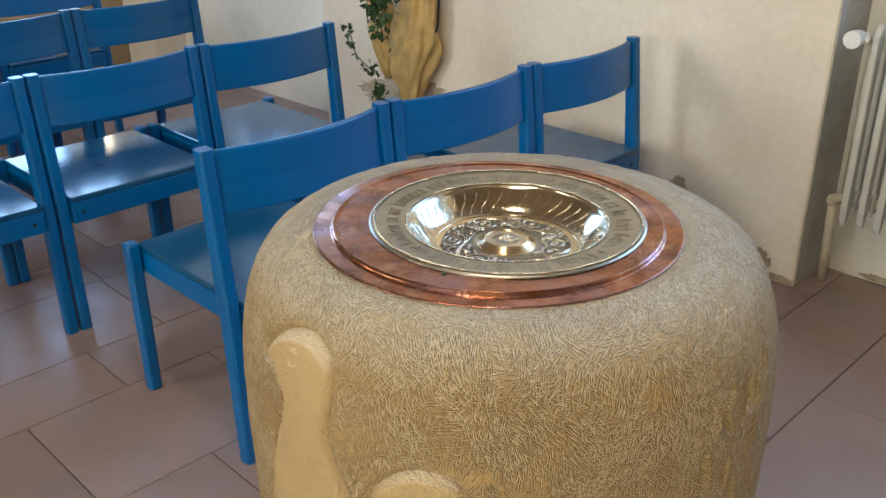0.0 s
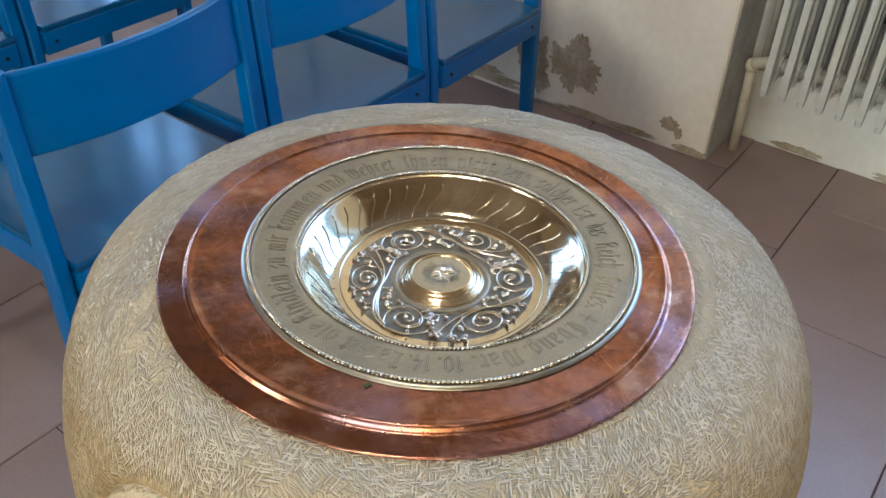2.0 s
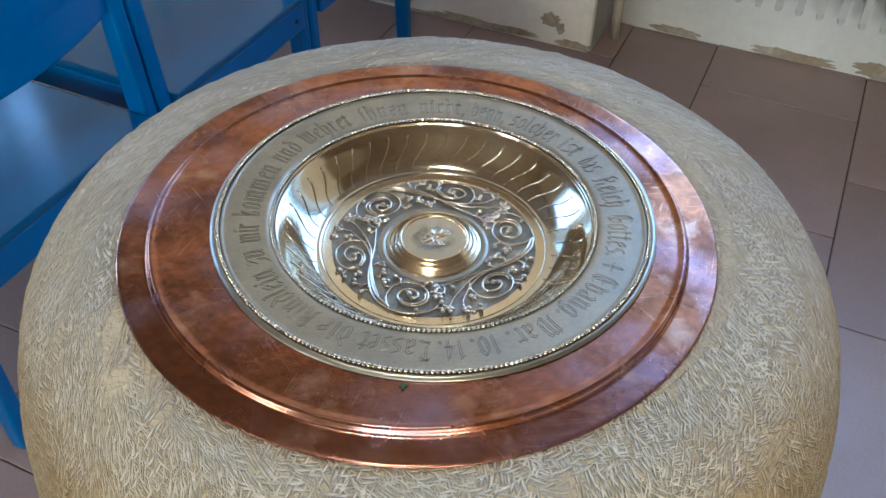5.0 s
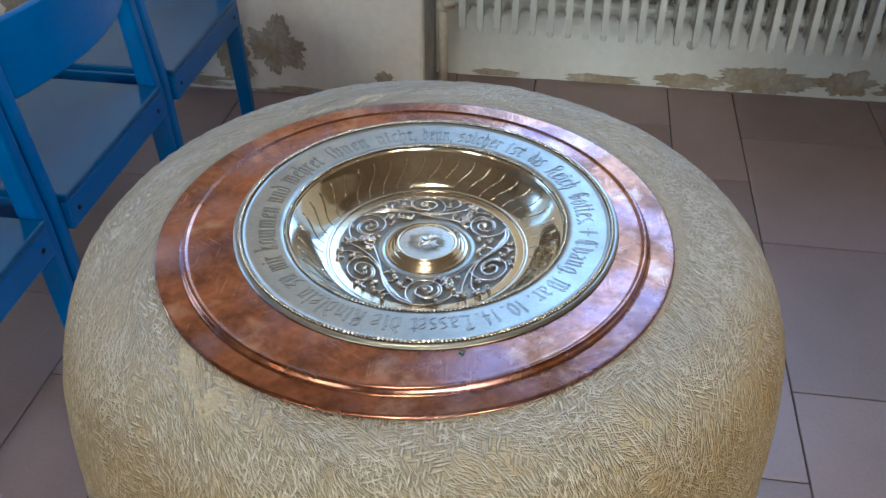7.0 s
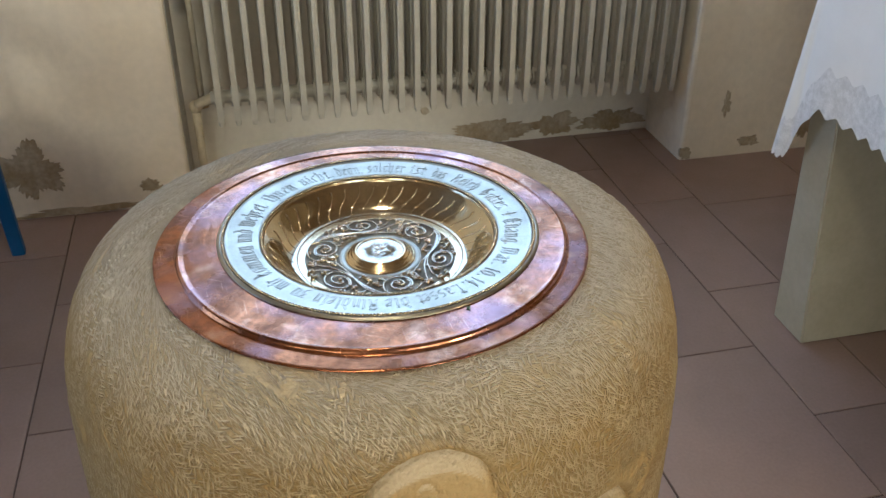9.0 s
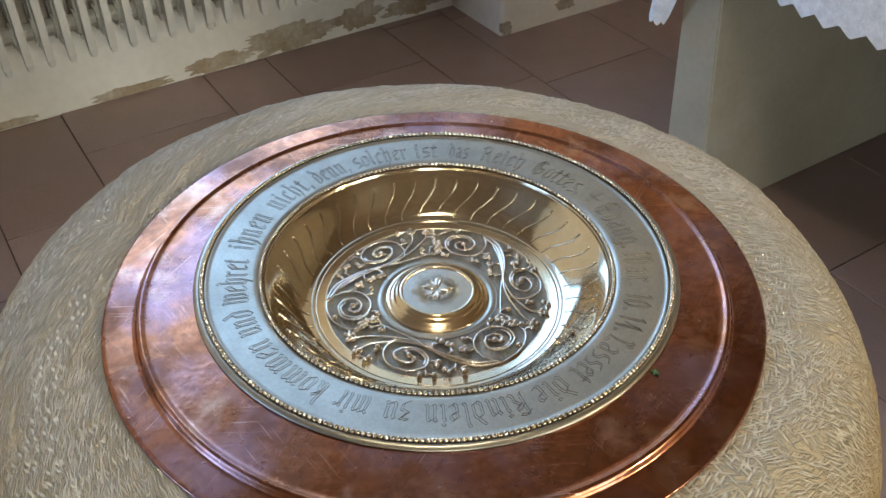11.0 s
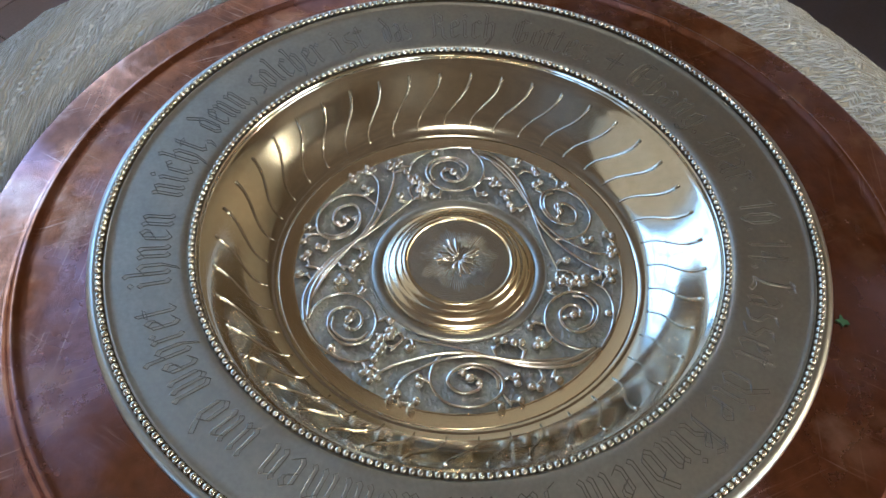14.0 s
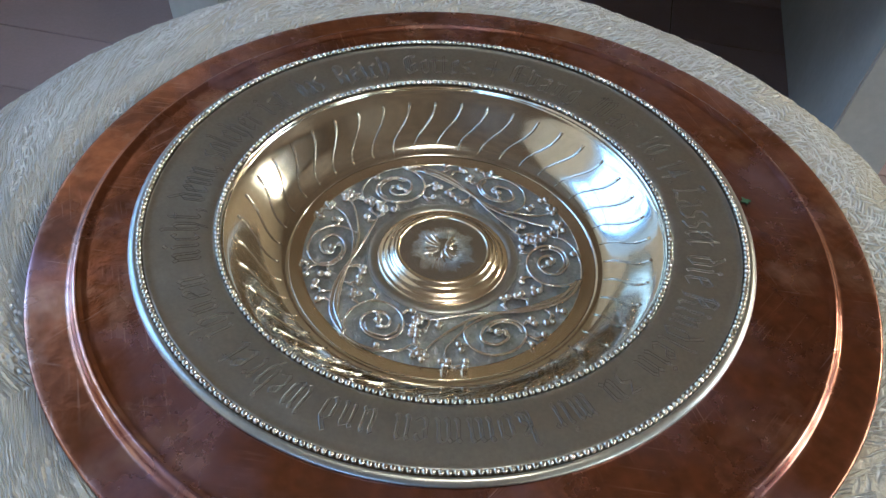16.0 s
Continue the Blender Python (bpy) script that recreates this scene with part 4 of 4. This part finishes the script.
def section():
    bm = bmesh.new()
    for s0, s1, low in ((1.845, 1.885, 0.262), (1.915, 1.945, 0.285), (1.975, 2.015, 0.275)):
        mid = (s0 + s1) / 2
        ring = [(s0, 0.33), (s0 + 0.004, low + 0.02), (mid - 0.012, low), (mid + 0.002, low + 0.004), (s1, 0.31), (s1, 0.865), (mid, 0.885), (s0, 0.855)]
        prism(bm, [(s, -0.0095, z) for s, z in ring], [(s, 0.0095, z) for s, z in ring])
    bmesh.ops.bevel(bm, geom=[e for e in bm.edges if abs(e.verts[0].co.y - e.verts[1].co.y) < 0.001], offset=0.006, segments=2, affect="EDGES", profile=0.5)
    for z in (0.335, 0.83):
        bmesh.ops.create_cone(bm, cap_ends=True, segments=14, radius1=0.032, radius2=0.032, depth=0.03, matrix=pose(1.93, 0, z, 90, 0, 0))
        bmesh.ops.create_cone(bm, cap_ends=True, segments=14, radius1=0.022, radius2=0.022, depth=0.0533, matrix=pose(1.93, 0, z, 90, 0, 0))
        box(bm, (1.86, -0.006, z - 0.02), (2.0, 0.006, z + 0.02))
    bmesh.ops.recalc_face_normals(bm, faces=bm.faces)
    return bm


first = part("rib", section(), RADIATOR, rad)
first.matrix_basis = pose(0, 0.212, 0)
for i in range(1, 30):
    share("rib", first.data, rad, pose(-0.0012 * i, 0.212 - 0.0533 * i, 0))
part("wall_bracket", boxes(((1.99, -0.02, 0.5), (2.09, 0.0, 0.53)), ((1.99, -1.12, 0.5), (2.09, -1.10, 0.53))), IRON, rad)

pipe = thing("heating_pipe", ROOM, "cream painted heating pipe with elbow beside the radiator", "pipe")
bm = bmesh.new()
tube(bm, [(1.985, 0.292, -0.005), (1.975, 0.292, 0.14), (1.962, 0.291, 0.285)], 0.0145, 12)
part("lower_pipe", bm, PIPE, pipe, smooth=True)
bm = bmesh.new()
bmesh.ops.create_uvsphere(bm, u_segments=14, v_segments=8, radius=0.022, matrix=Matrix.Translation((1.96, 0.290, 0.297)))
tube(bm, [(1.96, 0.290, 0.297), (1.945, 0.27, 0.315), (1.932, 0.225, 0.335)], 0.017, 12)
part("elbow", bm, PIPE, pipe, smooth=True)
bm = bmesh.new()
tube(bm, [(1.985, 0.268, 0.29), (1.985, 0.268, 0.78), (1.975, 0.266, 0.82), (1.94, 0.25, 0.83)], 0.0105, 10)
part("riser", bm, PIPE, pipe, smooth=True)
bm = bmesh.new()
bmesh.ops.create_cone(bm, cap_ends=True, segments=12, radius1=0.02, radius2=0.02, depth=0.018, matrix=pose(1.952, 0.262, 0.312, 90, 0, 25))
part("union_nut", bm, BRASS, pipe, "worn brass nut")
bm = bmesh.new()
bmesh.ops.create_cone(bm, cap_ends=True, segments=24, radius1=0.026, radius2=0.021, depth=0.055, matrix=pose(1.885, 0.285, 0.832, 0, 90, 0))
for k in range(16):
    a = 2 * math.pi * k / 16
    tube(bm, [(1.856, 0.285 + 0.0255 * math.cos(a), 0.832 + 0.0255 * math.sin(a)), (1.91, 0.285 + 0.0215 * math.cos(a), 0.832 + 0.0215 * math.sin(a))], 0.0022, 5)
bmesh.ops.create_cone(bm, cap_ends=True, segments=12, radius1=0.012, radius2=0.012, depth=0.05, matrix=pose(1.925, 0.27, 0.832, 0, 90, 20))
part("valve_head", bm, WHITE, pipe, "white ribbed thermostat head")

# ---- altar with cloth ----
altar = thing("altar", ROOM, "grey stone altar table on tapered slab supports", "altar")


def support(s_in, s_out, lean, w_back):
    bm = bmesh.new()
    prism(bm, [(s_in, -1.21, 0), (s_out, -1.21, 0), (s_out, w_back, 0), (s_in, w_back, 0)][:: 1 if s_out > s_in else -1],
          [(s_in + lean * 1.8, -1.205, 0.95), (s_out + lean, -1.205, 0.95), (s_out + lean, w_back, 0.95), (s_in + lean * 1.8, w_back, 0.95)][:: 1 if s_out > s_in else -1])
    bmesh.ops.recalc_face_normals(bm, faces=bm.faces)
    bmesh.ops.bevel(bm, geom=list(bm.edges), offset=0.004, segments=2, affect="EDGES")
    part("support", bm, CONCRETE, altar)


support(0.70, 0.835, 0.055, -2.25)
support(-0.57, -0.71, -0.055, -2.25)
# unseen panel added to keep light out from under the table
part("shade_panel", boxes(((-0.60, -2.36, 0.0), (0.80, -2.26, 0.95), 0.004)), CONCRETE, altar)
part("tabletop", boxes(((-0.72, -2.35, 0.95), (0.848, -1.172, 1.01), 0.006)), CONCRETE, altar)

cloth = thing("altar_cloth", ROOM, "white linen altar cloth with a scalloped lace hem", "tablecloth")


def hanging(path, drop, lace_top, lace):
    """A sheet hanging from an edge: path of (s, w, fold, hem height), hem in points."""
    bm = bmesh.new()
    cols = []
    for i, (p, q, hem, wave) in enumerate(path):
        col = []
        low, high = (hem, hem + lace_top) if lace else (hem + lace_top, 1.018)
        for k in range(7):
            t = k / 6
            z = high + (low - high) * t
            f = wave * (1.018 - z) / 0.45
            col.append((p[0] + q[0] * f, p[1] + q[1] * f, z))
        cols.append(col)
    th = 0.0015
    front = [[bm.verts.new(c) for c in col] for col in cols]
    back = [[bm.verts.new((c[0] - path[i][1][0] * th, c[1] - path[i][1][1] * th, c[2])) for c in col] for i, col in enumerate(cols)]
    for i in range(len(cols) - 1):
        for k in range(6):
            bm.faces.new((front[i][k], front[i + 1][k], front[i + 1][k + 1], front[i][k + 1]))
            bm.faces.new((back[i][k], back[i][k + 1], back[i + 1][k + 1], back[i + 1][k]))
    return bm


path = []
for i in range(241):
    s = -0.72 + 1.57 * i / 240
    tooth = 0.018 * abs(((i * 1.57 / 240) / 0.055) % 1 - 0.5) * 2
    rise = max(0.0, (s - 0.77) / 0.08)
    path.append(((s, -1.164, 0), (0.0, 1.0), 0.622 + tooth - 0.13 * min(1, rise) ** 1.5, 0.012 + 0.008 * math.sin(s * 17) - 0.008 * rise))
corner = []
for i in range(1, 14):
    a = math.pi / 2 * i / 14
    tooth = 0.012 * abs((i / 3.5) % 1 - 0.5) * 2
    q = (math.sin(a), math.cos(a))
    corner.append(((0.852 + 0.006 * q[0], -1.168 + 0.004 * q[1], 0), q, 0.478 - 0.012 * math.sin(2 * a) + tooth, 0.014 + 0.034 * math.sin(a) ** 2))
side = []
for i in range(141):
    w = -1.168 - 1.18 * i / 140
    tooth = 0.018 * abs(((i * 1.2 / 140) / 0.055) % 1 - 0.5) * 2
    fall = max(0.0, 1 - (-1.168 - w) / 0.14)
    side.append(((0.858, w, 0), (1.0, 0.0), 0.625 + tooth - 0.15 * fall ** 1.2, 0.026 + 0.012 * math.sin(w * 19) + 0.022 * fall))
whole = path + corner + side
part("drape", hanging(whole, 0.4, 0.10, False), CLOTH, cloth, smooth=True)
part("lace_hem", hanging(whole, 0.4, 0.10, True), LACE, cloth, "pierced white lace hem with pointed scallops", smooth=True)
part("cloth_top", boxes(((-0.722, -2.35, 1.0115), (0.859, -1.163, 1.019), 0.003)), CLOTH, cloth)

# ---- hanging flower arrangement on the pier ----
flower = thing("flower_arrangement", ROOM @ pose(1.78, 2.15, 0), "green ivy in yellow tulle held by a black wire hanger", "flower arrangement")
def tulle_lobe(y0, wide, z0, z1, lean):
    """A crumpled bag of tulle, gathered below and puffed out above."""
    bm = bmesh.new()
    n = 48
    rings = []
    for k in range(19):
        t = k / 18
        base = wide * (0.28 + 0.95 * math.sin(min(1, t * 1.12) * math.pi * 0.66)) * (1 - 0.25 * t * t)
        ring = []
        for i in range(n):
            a = 2 * math.pi * i / n
            crumple = 1 + 0.16 * math.sin(5 * a + 6 * t + y0 * 30) + 0.08 * math.sin(11 * a - 5 * t) + 0.30 * noise.noise((math.cos(a) * 2.2 + y0 * 9, math.sin(a) * 2.2, t * 4.5))
            ring.append(bm.verts.new((math.cos(a) * base * 0.6 * crumple, y0 + lean * t + math.sin(a) * base * crumple, z0 + (z1 - z0) * t + 0.014 * math.sin(7 * a))))
        rings.append(ring)
    for a, b in zip(rings, rings[1:]):
        for i in range(n):
            bm.faces.new((a[i], a[(i + 1) % n], b[(i + 1) % n], b[i]))
    bm.faces.new(rings[0][::-1])
    part("tulle_wrap", bm, TULLE, flower, "crumpled yellow tulle", True)


tulle_lobe(-0.02, 0.105, 0.30, 0.78, -0.09)
tulle_lobe(0.09, 0.075, 0.40, 0.72, 0.05)
for wy in (0.235, -0.21):
    bm = bmesh.new()
    tube(bm, [(0.06, wy, 1.15), (0.02, wy, 0.9), (0.0, wy, 0.66), (-0.01, wy * 0.93, 0.625), (-0.01, wy * 0.75, 0.60)], 0.006, 8)
    part("wire", bm, IRON, flower, "black wire rod")


def leaf(bm, m, size):
    shape = [(0, 0), (0.35, -0.1), (0.55, 0.15), (0.3, 0.4), (0.42, 0.7), (0.12, 0.72), (0, 1.1), (-0.12, 0.72), (-0.42, 0.7), (-0.3, 0.4), (-0.55, 0.15), (-0.35, -0.1)]
    c = bm.verts.new(m @ Vector((0, 0.4 * size, 0.06 * size)))
    vs = [bm.verts.new(m @ Vector((x * size, y * size, -0.12 * size * abs(x)))) for x, y in shape]
    for i in range(len(vs)):
        bm.faces.new((c, vs[i], vs[(i + 1) % len(vs)]))


rng = random.Random(5)
vines = [[(-0.09, -0.02, 0.84), (-0.10, 0.01, 0.74), (-0.10, 0.03, 0.66), (-0.09, 0.03, 0.58)], [(-0.09, 0.07, 0.44), (-0.08, 0.15, 0.45), (-0.07, 0.24, 0.49), (-0.06, 0.28, 0.56), (-0.06, 0.29, 0.62)], [(-0.09, -0.06, 0.84), (-0.11, -0.03, 0.77), (-0.11, 0.0, 0.70)], [(-0.07, 0.05, 0.38), (-0.08, 0.07, 0.34), (-0.07, 0.06, 0.30)], [(-0.08, 0.05, 0.84), (-0.10, 0.07, 0.76), (-0.09, 0.06, 0.68)]]
bm = bmesh.new()
for v in vines:
    tube(bm, smooth_profile(v, 5), 0.0025, 5)
part("ivy_stem", bm, IVY, flower)
bm = bmesh.new()
for j, v in enumerate(vines):
    line = smooth_profile(v, 8)
    for k in range(70 if j in (0, 2, 4) else 34):
        p = Vector(rng.choice(line)) + Vector((rng.uniform(-0.03, 0.0), rng.gauss(0, 0.035 if j in (0, 2, 4) else 0.012), rng.gauss(0, 0.02 if j in (0, 2, 4) else 0.012)))
        leaf(bm, Matrix.Translation(p) @ Euler((rng.uniform(-1.2, 1.2), rng.uniform(-1, 1), rng.uniform(0, 6.3))).to_matrix().to_4x4() @ pose(0, 0, 0, 60, 0, 90), rng.uniform(0.016, 0.032))
tagged(part("ivy_leaves", bm, IVY, flower, "green ivy leaves"), kind="stuff")


# ---- ceiling lamps ----
def pendant(s, w, z):
    p = thing("pendant_lamp", ROOM @ pose(s, w, z), "plain pendant lamp with a domed metal shade", "lamp", "pendant lamps")
    bm = bmesh.new()
    tube(bm, [(0, 0, 0.16), (0, 0, TOP - z)], 0.006, 6)
    part("cord", bm, IRON, p)
    bm = bmesh.new()
    revolve(bm, smooth_profile([(0.03, 0.28), (0.12, 0.255), (0.19, 0.18), (0.215, 0.08)], 4) + smooth_profile([(0.212, 0.078), (0.187, 0.175), (0.117, 0.248), (0.03, 0.272)], 4), 32, closed=True)
    part("shade", bm, WHITE, p, smooth=True)


# the two at 1.9 m are added shades for the unseen fill bulbs
for s, w, z in ((-0.22, 0.12, 3.0), (-2.4, -1.6, 1.9), (-2.4, 2.6, 1.9), (1.35, 4.35, 1.02)):
    pendant(s, w, z)

# ---- floor: big tiles in courses of two widths ----
floor = link_mesh("floor", boxes(((S0, W0, -0.08), (2.5, W1, -0.0035))), JOINT)
floor.matrix_basis = ROOM
tagged(floor, "reddish-brown quarry tile floor laid in wide and narrow courses", "floor", kind="structure")
EDGES = [-2.67, -2.43, -1.99, -1.755, -1.32, -1.09, -0.66, -0.45, -0.012, 0.257, 0.712, 0.943, 1.37, 1.62, 2.05, 2.28, 2.72, 2.95, 3.39, 3.62, 4.06, 4.3, 4.74, 4.89]
FIRST = {-1.32: 0.981, -1.09: 0.722, -0.66: 0.477, -0.45: 1.300, -0.012: 1.02, 0.257: 0.795, 0.712: 0.535, 0.943: -0.28, 1.37: 0.0, 1.62: 0.25}
LENGTH = 0.5335
meshes = {}
for k, (w0, w1) in enumerate(zip(EDGES, EDGES[1:])):
    begin = FIRST.get(w0, 0.13 * (k % 4))
    begin -= LENGTH * math.floor((begin + 2.3) / LENGTH)
    while begin < 2.1:
        key = round(w1 - w0, 3)
        if key not in meshes:
            me = bpy.data.meshes.new("tile")
            bm = box(bmesh.new(), (0.0018, 0.0018, -0.03), (LENGTH - 0.0018, w1 - w0 - 0.0018, 0.0), 0.0012, 1)
            bm.to_mesh(me)
            bm.free()
            me.materials.append(TILE)
            meshes[key] = me
        share("tile", meshes[key], floor, pose(begin, w0, 0.0006 * noise.noise((begin * 9, w0 * 7, 1.0)), 0.05 * noise.noise((begin * 5, w0 * 3, 2.0)), 0.05 * noise.noise((begin * 4, w0 * 6, 5.0)), 0))
        begin += LENGTH
